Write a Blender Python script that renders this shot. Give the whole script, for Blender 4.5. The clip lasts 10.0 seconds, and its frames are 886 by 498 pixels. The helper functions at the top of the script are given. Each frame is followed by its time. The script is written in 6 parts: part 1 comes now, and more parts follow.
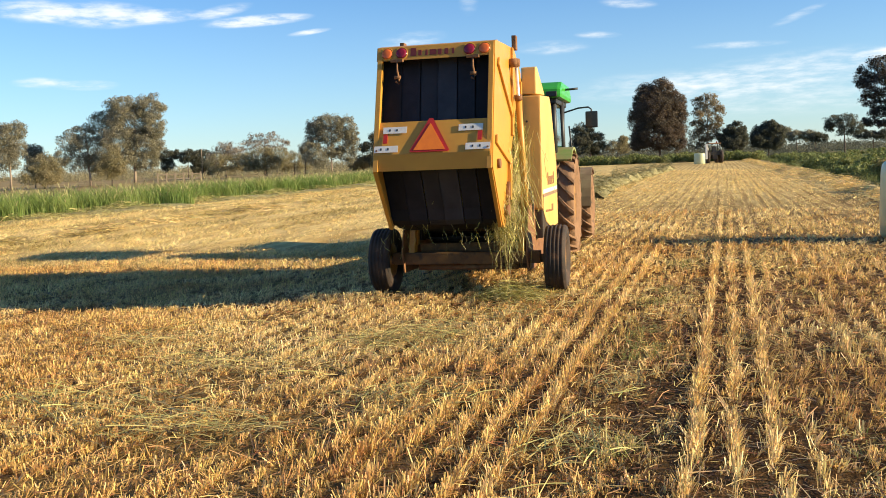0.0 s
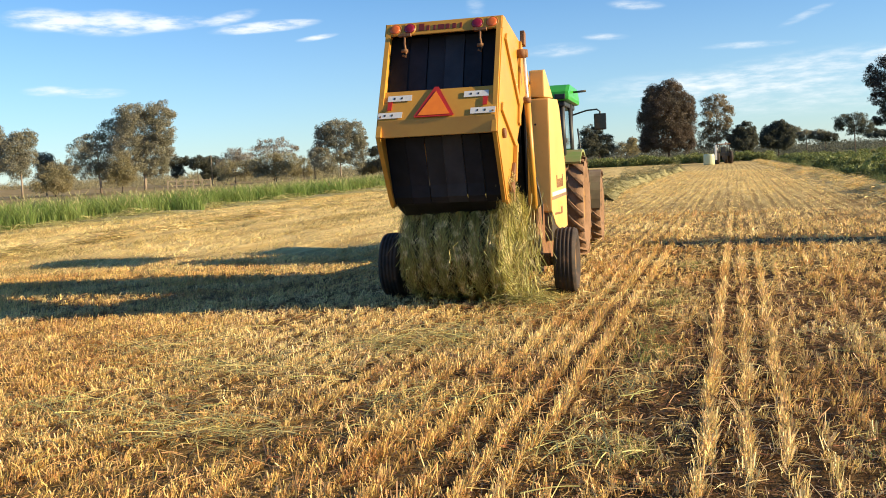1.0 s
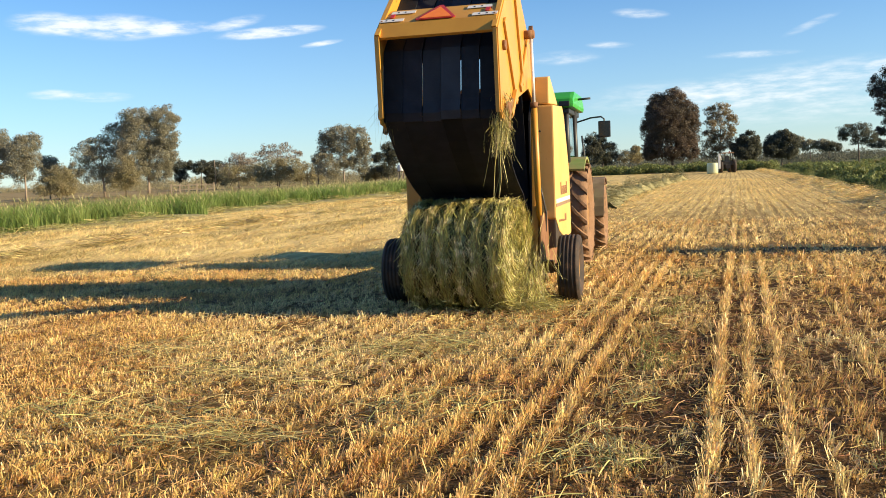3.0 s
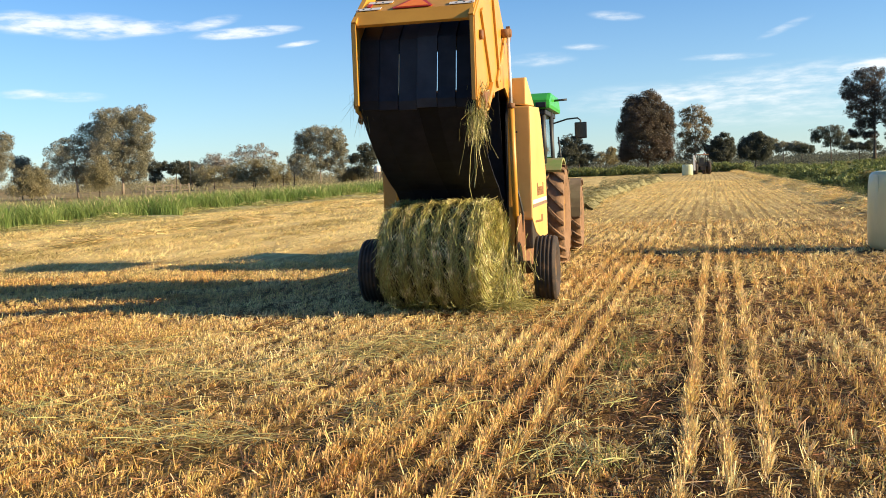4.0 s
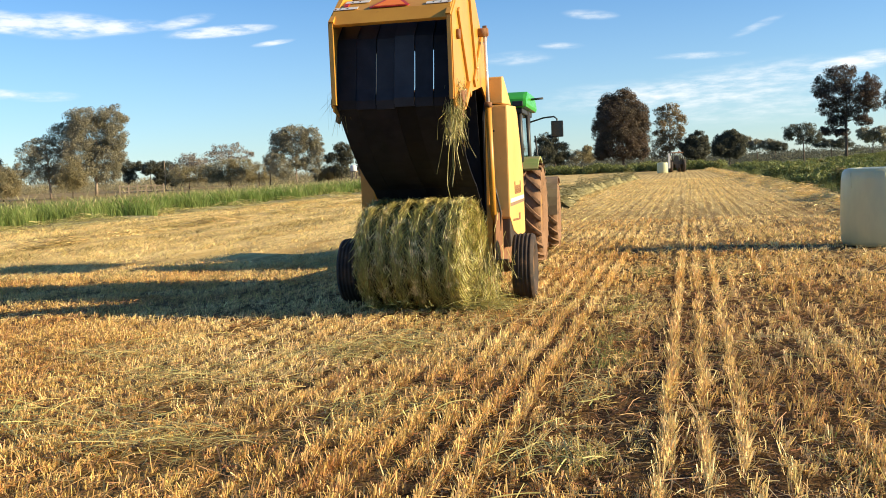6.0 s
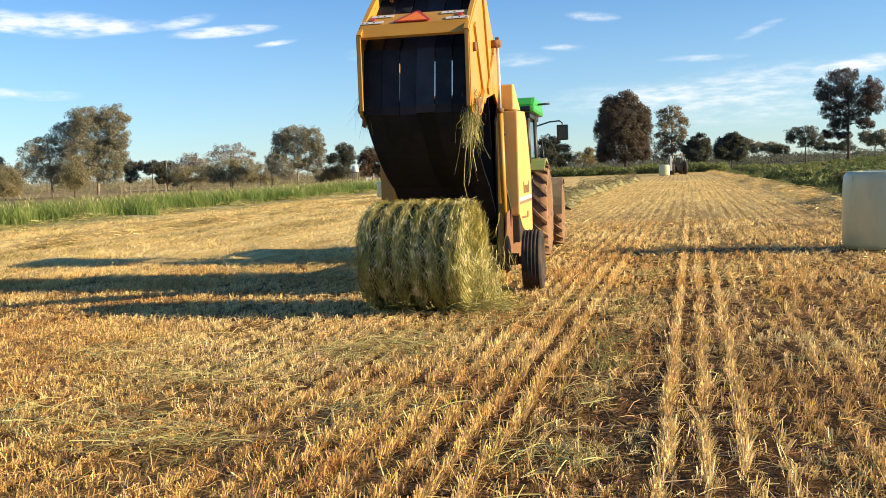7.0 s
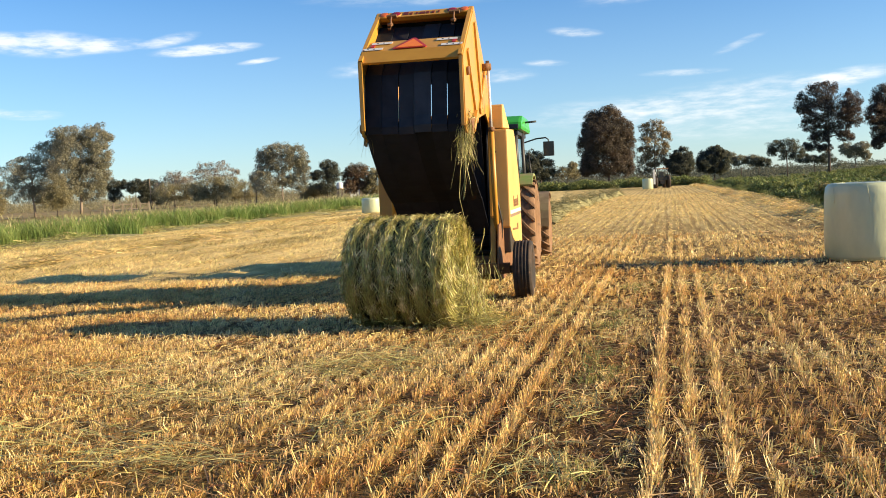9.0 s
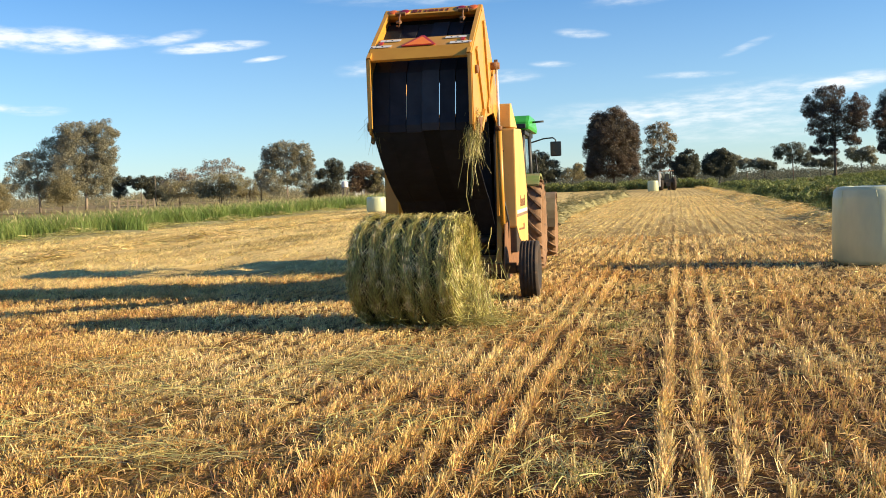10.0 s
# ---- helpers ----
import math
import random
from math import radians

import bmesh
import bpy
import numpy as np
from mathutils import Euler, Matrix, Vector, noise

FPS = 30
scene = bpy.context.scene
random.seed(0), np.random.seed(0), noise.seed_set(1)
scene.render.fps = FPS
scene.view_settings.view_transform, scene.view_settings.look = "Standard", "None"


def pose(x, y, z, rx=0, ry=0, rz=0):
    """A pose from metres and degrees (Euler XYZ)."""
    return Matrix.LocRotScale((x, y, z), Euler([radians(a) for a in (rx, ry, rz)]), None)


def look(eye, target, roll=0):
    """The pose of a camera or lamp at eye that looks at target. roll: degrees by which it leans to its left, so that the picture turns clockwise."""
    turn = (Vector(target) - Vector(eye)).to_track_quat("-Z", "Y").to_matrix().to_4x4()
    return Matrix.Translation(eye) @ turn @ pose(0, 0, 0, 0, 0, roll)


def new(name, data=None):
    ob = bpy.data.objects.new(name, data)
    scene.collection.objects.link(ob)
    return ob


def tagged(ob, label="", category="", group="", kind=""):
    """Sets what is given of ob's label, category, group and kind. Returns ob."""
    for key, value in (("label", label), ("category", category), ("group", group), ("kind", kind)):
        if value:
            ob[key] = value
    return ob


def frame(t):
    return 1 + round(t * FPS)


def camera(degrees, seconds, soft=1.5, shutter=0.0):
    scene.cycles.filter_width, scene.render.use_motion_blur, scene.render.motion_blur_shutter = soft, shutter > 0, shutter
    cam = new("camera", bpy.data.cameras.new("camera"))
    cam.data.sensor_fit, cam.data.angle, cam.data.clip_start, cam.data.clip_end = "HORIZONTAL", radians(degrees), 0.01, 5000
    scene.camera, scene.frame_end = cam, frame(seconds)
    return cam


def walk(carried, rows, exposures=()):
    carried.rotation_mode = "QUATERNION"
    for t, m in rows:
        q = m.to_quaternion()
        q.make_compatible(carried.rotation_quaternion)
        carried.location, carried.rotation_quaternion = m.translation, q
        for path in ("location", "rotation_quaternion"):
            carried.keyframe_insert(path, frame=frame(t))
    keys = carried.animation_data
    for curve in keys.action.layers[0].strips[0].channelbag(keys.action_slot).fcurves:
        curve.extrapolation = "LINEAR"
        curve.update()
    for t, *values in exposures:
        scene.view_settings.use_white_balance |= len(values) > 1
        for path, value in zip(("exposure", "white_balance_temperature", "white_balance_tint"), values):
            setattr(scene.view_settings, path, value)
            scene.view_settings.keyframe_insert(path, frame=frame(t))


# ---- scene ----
cam = camera(51.1, 10.0, soft=0.95)
walk(cam, [
    (0, pose(0.000, 0.000, 1.550, 84.550, 2.200, 16.400)),
    (0.5, pose(0.007, -0.001, 1.553, 84.499, 2.412, 16.735)),
    (1, pose(0.002, -0.009, 1.553, 84.800, 2.822, 16.946)),
    (1.5, pose(-0.001, -0.003, 1.546, 84.693, 2.491, 17.114)),
    (2, pose(-0.006, -0.000, 1.549, 84.825, 2.334, 17.225)),
    (2.5, pose(-0.006, -0.007, 1.549, 85.137, 2.413, 17.349)),
    (2.7, pose(-0.008, -0.004, 1.548, 85.137, 2.40, 17.400)),
    (3.8, pose(-0.017, 0.016, 1.540, 85.540, 2.16, 15.800)),
    (4, pose(-0.018, 0.019, 1.539, 85.230, 2.241, 15.710)),
    (4.5, pose(-0.028, 0.029, 1.542, 84.038, 2.382, 15.151)),
    (5, pose(-0.027, 0.027, 1.545, 84.473, 2.463, 14.941)),
    (5.5, pose(-0.029, 0.030, 1.541, 84.983, 2.637, 14.492)),
    (5.7, pose(-0.029, 0.030, 1.541, 85.090, 2.60, 14.340)),
    (6.8, pose(-0.028, 0.025, 1.541, 85.110, 2.26, 14.330)),
    (7, pose(-0.028, 0.024, 1.541, 85.177, 2.194, 14.363)),
    (7.5, pose(-0.032, 0.029, 1.538, 85.264, 2.076, 14.119)),
    (8, pose(-0.032, 0.026, 1.543, 85.428, 2.232, 13.886)),
    (8.5, pose(-0.029, 0.027, 1.542, 85.768, 2.645, 13.612)),
    (9, pose(-0.029, 0.018, 1.540, 86.104, 2.740, 13.402)),
    (9.5, pose(-0.043, 0.033, 1.534, 86.158, 2.456, 13.348)),
    (10, pose(-0.068, 0.061, 1.526, 86.115, 2.118, 13.698)),
])

# ---- world, sun ----
SUN_EL, SUN_AZ = 17.0, 87.5


def math_node(nt, op, a, b=None, c=None):
    n = nt.nodes.new("ShaderNodeMath")
    n.operation = op
    for i, v in enumerate((a, b, c)):
        if v is None:
            continue
        if isinstance(v, (int, float)):
            n.inputs[i].default_value = v
        else:
            nt.links.new(v, n.inputs[i])
    return n.outputs[0]


def make_world():
    w = bpy.data.worlds.new("sky")
    scene.world = w
    w.use_nodes = True
    nt = w.node_tree
    bg = nt.nodes["Background"]
    sky = nt.nodes.new("ShaderNodeTexSky")
    sky.sky_type, sky.sun_disc = "NISHITA", False
    sky.sun_elevation, sky.sun_rotation = radians(SUN_EL), radians(SUN_AZ)
    sky.air_density, sky.dust_density, sky.ozone_density = 1.0, 0.0, 5.0
    tc = nt.nodes.new("ShaderNodeTexCoord")
    sep = nt.nodes.new("ShaderNodeSeparateXYZ")
    nt.links.new(tc.outputs["Generated"], sep.inputs[0])
    az = math_node(nt, "MULTIPLY", math_node(nt, "ARCTAN2", sep.outputs[0], sep.outputs[1]), 57.2958)
    el = math_node(nt, "MULTIPLY", math_node(nt, "ARCSINE", sep.outputs[2]), 57.2958)
    comb = nt.nodes.new("ShaderNodeCombineXYZ")
    nt.links.new(az, comb.inputs[0])
    nt.links.new(math_node(nt, "MULTIPLY", el, 4.5), comb.inputs[1])
    ns = nt.nodes.new("ShaderNodeTexNoise")
    ns.inputs["Scale"].default_value, ns.inputs["Detail"].default_value, ns.inputs["Roughness"].default_value = 0.55, 6.0, 0.58
    nt.links.new(comb.outputs[0], ns.inputs["Vector"])
    # wisps of cirrus: azimuth, elevation, half width, half height, slope, strength
    clouds = (
        (-39.6, 9.1, 2.4, 0.75, 0.0, 1.0), (-36.0, 8.95, 3.8, 0.85, 0.0, 1.1), (-32.5, 8.9, 2.2, 0.5, 0.08, 0.9),
        (-29.2, 9.2, 2.0, 0.42, 0.2, 0.85), (-27.2, 8.65, 3.6, 0.40, 0.07, 1.4), (-24.2, 7.95, 1.5, 0.2, 0.13, 0.9),
        (-39.5, 5.2, 1.7, 0.35, 0.0, 0.75), (-37.0, 5.05, 2.0, 0.35, 0.0, 0.75), (-18.0, 7.3, 2.4, 0.6, 0.1, 0.6),
        (-14.5, 9.4, 0.7, 0.9, 0.0, 0.4), (-9.5, 6.5, 2.6, 0.5, 0.0, 0.55), (-6.8, 7.1, 1.6, 0.25, -0.05, 0.6),
        (-5.0, 8.8, 1.9, 0.35, -0.1, 0.75), (1.3, 6.0, 3.0, 0.25, -0.02, 0.65), (4.5, 7.4, 1.8, 0.3, 0.35, 0.5),
        (-3.8, 3.9, 5.5, 1.1, 0.02, 0.5), (3.5, 4.3, 8.0, 1.3, 0.08, 0.62), (4.5, 2.8, 10.0, 1.2, 0.03, 0.45),
        (10.0, 5.0, 3.0, 0.6, 0.1, 0.9), (-14.0, 11.5, 9.0, 0.8, 0.0, 0.55), (-1.5, 10.6, 4.0, 0.5, 0.05, 0.5))
    total = None
    for a, e, wd, hg, k, st in clouds:
        da = math_node(nt, "SUBTRACT", az, a)
        u = math_node(nt, "DIVIDE", da, wd)
        v = math_node(nt, "DIVIDE", math_node(nt, "SUBTRACT", math_node(nt, "SUBTRACT", el, e), math_node(nt, "MULTIPLY", da, k)), hg)
        m = math_node(nt, "SUBTRACT", 1.0, math_node(nt, "ADD", math_node(nt, "MULTIPLY", u, u), math_node(nt, "MULTIPLY", v, v)))
        m = math_node(nt, "MULTIPLY", math_node(nt, "MAXIMUM", m, 0.0), st)
        total = m if total is None else math_node(nt, "ADD", total, m)
    # a thin general veil low over the horizon
    veil = math_node(nt, "MULTIPLY", math_node(nt, "MAXIMUM", math_node(nt, "SUBTRACT", 1.0, math_node(nt, "DIVIDE", math_node(nt, "ABSOLUTE", el), 12.0)), 0.0), 0.22)
    mix_n = math_node(nt, "MULTIPLY_ADD", math_node(nt, "MAXIMUM", math_node(nt, "SUBTRACT", ns.outputs["Fac"], 0.36), 0.0), 2.7, 0.32)
    dens = math_node(nt, "MULTIPLY", total, mix_n)
    ss = nt.nodes.new("ShaderNodeMapRange")
    ss.interpolation_type = "SMOOTHSTEP"
    nt.links.new(dens, ss.inputs[0])
    ss.inputs[1].default_value, ss.inputs[2].default_value, ss.inputs[3].default_value, ss.inputs[4].default_value = 0.0, 1.1, 0.0, 0.85
    fac = math_node(nt, "MAXIMUM", math_node(nt, "ADD", ss.outputs[0], veil), 0.0)
    fac = math_node(nt, "MINIMUM", fac, 0.95)
    mx = nt.nodes.new("ShaderNodeMix")
    mx.data_type = "RGBA"
    nt.links.new(fac, mx.inputs["Factor"])
    tint = nt.nodes.new("ShaderNodeMix")
    tint.data_type, tint.blend_type = "RGBA", "MULTIPLY"
    tint.inputs["Factor"].default_value = 1.0
    nt.links.new(sky.outputs[0], tint.inputs["A"])
    tint.inputs["B"].default_value = SKY_TINT
    nt.links.new(tint.outputs["Result"], mx.inputs["A"])
    mx.inputs["B"].default_value = (SKY_WHITE * 0.95, SKY_WHITE * 0.99, SKY_WHITE, 1)
    nt.links.new(mx.outputs["Result"], bg.inputs["Color"])
    bg.inputs["Strength"].default_value = SKY_STRENGTH


SKY_WHITE, SKY_STRENGTH, SKY_TINT = 6.8, 0.082, (0.80, 0.99, 1.12, 1)
make_world()
sun = new("sun", bpy.data.lights.new("sun", "SUN"))
sun.data.energy, sun.data.angle, sun.data.color = 5.0, radians(0.53), (1.0, 0.80, 0.50)
_az, _el = radians(SUN_AZ), radians(SUN_EL)
sun.matrix_world = look((60 * math.sin(_az) * math.cos(_el), 60 * math.cos(_az) * math.cos(_el), 60 * math.sin(_el)), (0, 0, 0))
scene.view_settings.exposure = 1.0


# ---- materials ----
def material(name, col, rough=0.6, col2=None, scale=6.0, stretch=(1, 1, 1), col3=None, scale3=40.0, bump=0.0, bscale=60.0,
             metal=0.0, island=0.0, obrand=0.0, spec=0.5, thresh=(0.35, 0.65), thresh3=(0.55, 0.75), translucent=0.0, coords="Object"):
    """Base colour, a second one in large noise, a third in fine noise, relief, and a variation by island."""
    m = bpy.data.materials.new(name)
    m.use_nodes = True
    nt = m.node_tree
    b = nt.nodes["Principled BSDF"]
    b.inputs["Roughness"].default_value, b.inputs["Metallic"].default_value = rough, metal
    b.inputs["Specular IOR Level"].default_value = spec
    tc = nt.nodes.new("ShaderNodeTexCoord")
    mp = nt.nodes.new("ShaderNodeMapping")
    mp.inputs["Scale"].default_value = stretch
    nt.links.new(tc.outputs[coords], mp.inputs[0])

    def noise_fac(sc, lo, hi, detail=5.0):
        n = nt.nodes.new("ShaderNodeTexNoise")
        n.inputs["Scale"].default_value, n.inputs["Detail"].default_value, n.inputs["Roughness"].default_value = sc, detail, 0.6
        nt.links.new(mp.outputs[0], n.inputs["Vector"])
        r = nt.nodes.new("ShaderNodeMapRange")
        nt.links.new(n.outputs["Fac"], r.inputs[0])
        r.inputs[1].default_value, r.inputs[2].default_value = lo, hi
        return r.outputs[0]

    def mixed(fac, a, c):
        x = nt.nodes.new("ShaderNodeMix")
        x.data_type = "RGBA"
        if isinstance(fac, float):
            x.inputs["Factor"].default_value = fac
        else:
            nt.links.new(fac, x.inputs["Factor"])
        for key, v in (("A", a), ("B", c)):
            if isinstance(v, tuple):
                x.inputs[key].default_value = (*v, 1)
            else:
                nt.links.new(v, x.inputs[key])
        return x.outputs["Result"]

    out = col
    if col2:
        out = mixed(noise_fac(scale, *thresh), out, col2)
    if col3:
        out = mixed(noise_fac(scale3, *thresh3), out, col3)
    if island or obrand:
        if island:
            g = nt.nodes.new("ShaderNodeNewGeometry")
            rnd = g.outputs["Random Per Island"]
        else:
            g = nt.nodes.new("ShaderNodeObjectInfo")
            rnd = g.outputs["Random"]
        amt = island or obrand
        hv = nt.nodes.new("ShaderNodeHueSaturation")
        nt.links.new(math_node(nt, "MULTIPLY_ADD", rnd, 2 * amt, 1.0 - amt), hv.inputs["Value"])
        r2 = math_node(nt, "FRACT", math_node(nt, "MULTIPLY", rnd, 37.7))
        nt.links.new(math_node(nt, "MULTIPLY_ADD", r2, 0.05 * amt * 2, 0.5 - 0.05 * amt), hv.inputs["Hue"])
        if isinstance(out, tuple):
            hv.inputs["Color"].default_value = (*out, 1)
        else:
            nt.links.new(out, hv.inputs["Color"])
        out = hv.outputs[0]
    if isinstance(out, tuple):
        b.inputs["Base Color"].default_value = (*out, 1)
    else:
        nt.links.new(out, b.inputs["Base Color"])
    if bump:
        n = nt.nodes.new("ShaderNodeTexNoise")
        n.inputs["Scale"].default_value, n.inputs["Detail"].default_value = bscale, 4.0
        nt.links.new(mp.outputs[0], n.inputs["Vector"])
        bp = nt.nodes.new("ShaderNodeBump")
        bp.inputs["Strength"].default_value, bp.inputs["Distance"].default_value = bump, 0.02
        nt.links.new(n.outputs["Fac"], bp.inputs["Height"])
        nt.links.new(bp.outputs[0], b.inputs["Normal"])
    if translucent:
        tr = nt.nodes.new("ShaderNodeBsdfTranslucent")
        mxs = nt.nodes.new("ShaderNodeMixShader")
        mxs.inputs[0].default_value = translucent
        if isinstance(out, tuple):
            tr.inputs["Color"].default_value = (*out, 1)
        else:
            nt.links.new(out, tr.inputs["Color"])
        nt.links.new(b.outputs[0], mxs.inputs[1])
        nt.links.new(tr.outputs[0], mxs.inputs[2])
        nt.links.new(mxs.outputs[0], nt.nodes["Material Output"].inputs[0])
    return m


M = {}
M["paint"] = material("worn_yellow_paint", (0.60, 0.30, 0.042), 0.42, (0.53, 0.25, 0.035), 2.5, col3=(0.32, 0.13, 0.03), scale3=16.0, thresh3=(0.66, 0.8), bump=0.06, bscale=25)
# paler copy of the yellow paint, with sunlight put into its colour
M["paint_sunlit"] = material("sunlit_yellow_paint", (0.70, 0.44, 0.14), 0.5, (0.63, 0.38, 0.11), 2.0, col3=(0.40, 0.19, 0.05), scale3=14.0, thresh3=(0.68, 0.8), bump=0.05, bscale=25)
M["rust"] = material("rusty_steel", (0.16, 0.07, 0.03), 0.75, (0.25, 0.12, 0.045), 12.0, bump=0.2, bscale=80)
M["steel"] = material("dark_steel", (0.06, 0.055, 0.05), 0.5, (0.10, 0.07, 0.045), 9.0, metal=0.6, bump=0.1)
M["chrome"] = material("bright_rod", (0.82, 0.81, 0.80), 0.32, (0.72, 0.71, 0.68), 20.0, metal=0.45)
M["belt"] = material("black_rubber_belt", (0.012, 0.0125, 0.016), 0.6, (0.019, 0.0195, 0.025), 5.0, bump=0.15, bscale=90, obrand=0.5, spec=0.18)
# greyer copy of the belt rubber, with the light on it put into the colour
M["belt_lit"] = material("lit_grey_rubber_belt", (0.026, 0.027, 0.033), 0.55, (0.040, 0.040, 0.047), 4.0, bump=0.15, bscale=90, obrand=0.3, spec=0.25)
# near black: the shade inside the chamber is put into this colour
M["dark"] = material("chamber_shade_black", (0.008, 0.008, 0.009), 0.7, (0.016, 0.013, 0.011), 6.0, bump=0.1)
M["tyre"] = material("dusty_tyre_rubber", (0.014, 0.013, 0.012), 0.8, (0.065, 0.040, 0.026), 5.0, col3=(0.18, 0.10, 0.055), scale3=9.0, thresh3=(0.6, 0.8), bump=0.2, bscale=50)
M["tyre_mud"] = material("mud_caked_tyre_rubber", (0.20, 0.11, 0.055), 0.9, (0.26, 0.15, 0.08), 4.0, col3=(0.07, 0.05, 0.035), scale3=9.0, thresh3=(0.55, 0.7), bump=0.4, bscale=40)
# dark copy of the yellow paint; the shade under the baler is in its colour
M["paint_shaded"] = material("shaded_yellow_paint", (0.20, 0.095, 0.022), 0.7, (0.10, 0.05, 0.018), 5.0, col3=(0.05, 0.03, 0.015), scale3=12.0, thresh3=(0.5, 0.7), bump=0.15, bscale=40)
M["rim"] = material("rusty_yellow_rim", (0.45, 0.24, 0.05), 0.55, (0.22, 0.11, 0.04), 7.0, bump=0.1)
M["green"] = material("green_tractor_paint", (0.05, 0.40, 0.03), 0.3, (0.045, 0.34, 0.03), 3.0, bump=0.03)
M["green_dust"] = material("dusty_green_paint", (0.20, 0.30, 0.07), 0.55, (0.34, 0.28, 0.12), 4.0, bump=0.05)
M["black"] = material("black_plastic", (0.02, 0.02, 0.021), 0.5, (0.03, 0.03, 0.03), 8.0, bump=0.05)
M["red"] = material("red_reflector", (0.55, 0.03, 0.02), 0.35, (0.45, 0.03, 0.02), 12.0)
M["orange"] = material("fluorescent_orange_sheet", (0.95, 0.24, 0.02), 0.45, (0.88, 0.20, 0.02), 12.0)
M["maroon"] = material("dark_red_lettering", (0.16, 0.02, 0.015), 0.5, (0.13, 0.02, 0.015), 20.0)
M["label"] = material("weathered_white_label", (0.75, 0.73, 0.68), 0.5, (0.66, 0.62, 0.55), 12.0)
M["lamp_red"] = material("dark_red_lamp_lens", (0.28, 0.015, 0.04), 0.2, (0.22, 0.012, 0.03), 12.0)
M["lamp_amber"] = material("amber_lamp_lens", (0.75, 0.16, 0.03), 0.2, (0.65, 0.13, 0.03), 12.0)
M["wrap"] = material("pale_green_bale_wrap", (0.58, 0.60, 0.37), 0.32, (0.50, 0.53, 0.33), 1.6, stretch=(2.5, 2.5, 1), bump=0.3, bscale=5)
M["soil_white"] = material("white_render", (0.7, 0.69, 0.66), 0.7, (0.62, 0.6, 0.57), 2.0)
M["roof"] = material("galvanised_roof", (0.42, 0.41, 0.4), 0.5, (0.34, 0.32, 0.3), 2.0)
M["wood"] = material("grey_weathered_timber", (0.30, 0.24, 0.17), 0.85, (0.22, 0.17, 0.12), 6.0, stretch=(1, 1, 0.2), bump=0.2)
M["bark"] = material("pale_gum_bark", (0.34, 0.27, 0.20), 0.85, (0.20, 0.15, 0.11), 3.0, stretch=(1, 1, 0.3), bump=0.3, bscale=12)
M["bark_dark"] = material("dark_bark", (0.13, 0.095, 0.07), 0.9, (0.08, 0.06, 0.045), 3.0, stretch=(1, 1, 0.3), bump=0.3, bscale=12)
M["hay"] = material("green_hay", (0.46, 0.40, 0.12), 0.5, (0.27, 0.255, 0.065), 5.0, col3=(0.76, 0.66, 0.32), scale3=9.0, thresh3=(0.52, 0.64), island=0.6, translucent=0.15)
# bale core: shade between the stalks is put into its near-black hay colour
M["hay_core"] = material("packed_hay_shade", (0.032, 0.028, 0.009), 0.9, (0.07, 0.06, 0.018), 7.0, stretch=(6, 1, 1), col3=(0.06, 0.05, 0.02), scale3=30.0, bump=0.8, bscale=45)
M["straw"] = material("cut_straw", (0.80, 0.565, 0.21), 0.45, (0.53, 0.30, 0.092), 0.9, col3=(0.86, 0.68, 0.32), scale3=0.35, thresh3=(0.45, 0.62), island=0.5, translucent=0.22)
M["straw_far"] = material("pale_cut_straw", (0.88, 0.70, 0.31), 0.6, (0.74, 0.52, 0.19), 0.35, col3=(0.40, 0.31, 0.09), scale3=0.5, thresh3=(0.60, 0.72), island=0.45, translucent=0.2)
M["straw_flat"] = material("flattened_pale_straw", (0.88, 0.73, 0.35), 0.6, (0.64, 0.46, 0.16), 0.5, stretch=(1, 0.15, 1), col3=(0.32, 0.25, 0.085), scale3=0.9, thresh3=(0.47, 0.60), island=0.5, translucent=0.2)
M["debris"] = material("brown_straw_litter", (0.33, 0.165, 0.048), 0.7, (0.13, 0.06, 0.02), 1.5, col3=(0.52, 0.33, 0.115), scale3=2.5, thresh3=(0.5, 0.65), island=0.6)
M["stalk"] = material("loose_green_straw", (0.56, 0.47, 0.19), 0.6, (0.38, 0.37, 0.12), 1.2, island=0.45, translucent=0.2)
M["hay_bed"] = material("tangled_green_hay", (0.25, 0.23, 0.10), 0.9, (0.16, 0.15, 0.06), 3.0, col3=(0.42, 0.36, 0.17), scale3=14.0, thresh3=(0.5, 0.62), bump=1.0, bscale=16)
M["weed"] = material("fresh_green_weed", (0.22, 0.27, 0.07), 0.6, (0.32, 0.32, 0.10), 2.0, island=0.4, translucent=0.3)
M["crop"] = material("tall_green_oats", (0.15, 0.235, 0.045), 0.6, (0.24, 0.30, 0.075), 0.4, col3=(0.50, 0.46, 0.14), scale3=0.3, thresh3=(0.60, 0.72), island=0.4, translucent=0.35)
M["oat_head"] = material("pale_oat_heads", (0.42, 0.37, 0.17), 0.7, (0.33, 0.32, 0.13), 0.5, island=0.3, translucent=0.3)
M["bush"] = material("green_weeds", (0.13, 0.17, 0.042), 0.7, (0.24, 0.25, 0.075), 0.5, col3=(0.28, 0.21, 0.08), scale3=0.35, thresh3=(0.60, 0.72), island=0.4, translucent=0.25)
M["leaf_grey"] = material("grey_green_gum_leaves", (0.28, 0.275, 0.19), 0.6, (0.33, 0.305, 0.22), 0.5, island=0.2, translucent=0.5)
M["leaf_olive"] = material("olive_leaves", (0.29, 0.265, 0.145), 0.6, (0.36, 0.31, 0.18), 0.5, island=0.2, translucent=0.5)
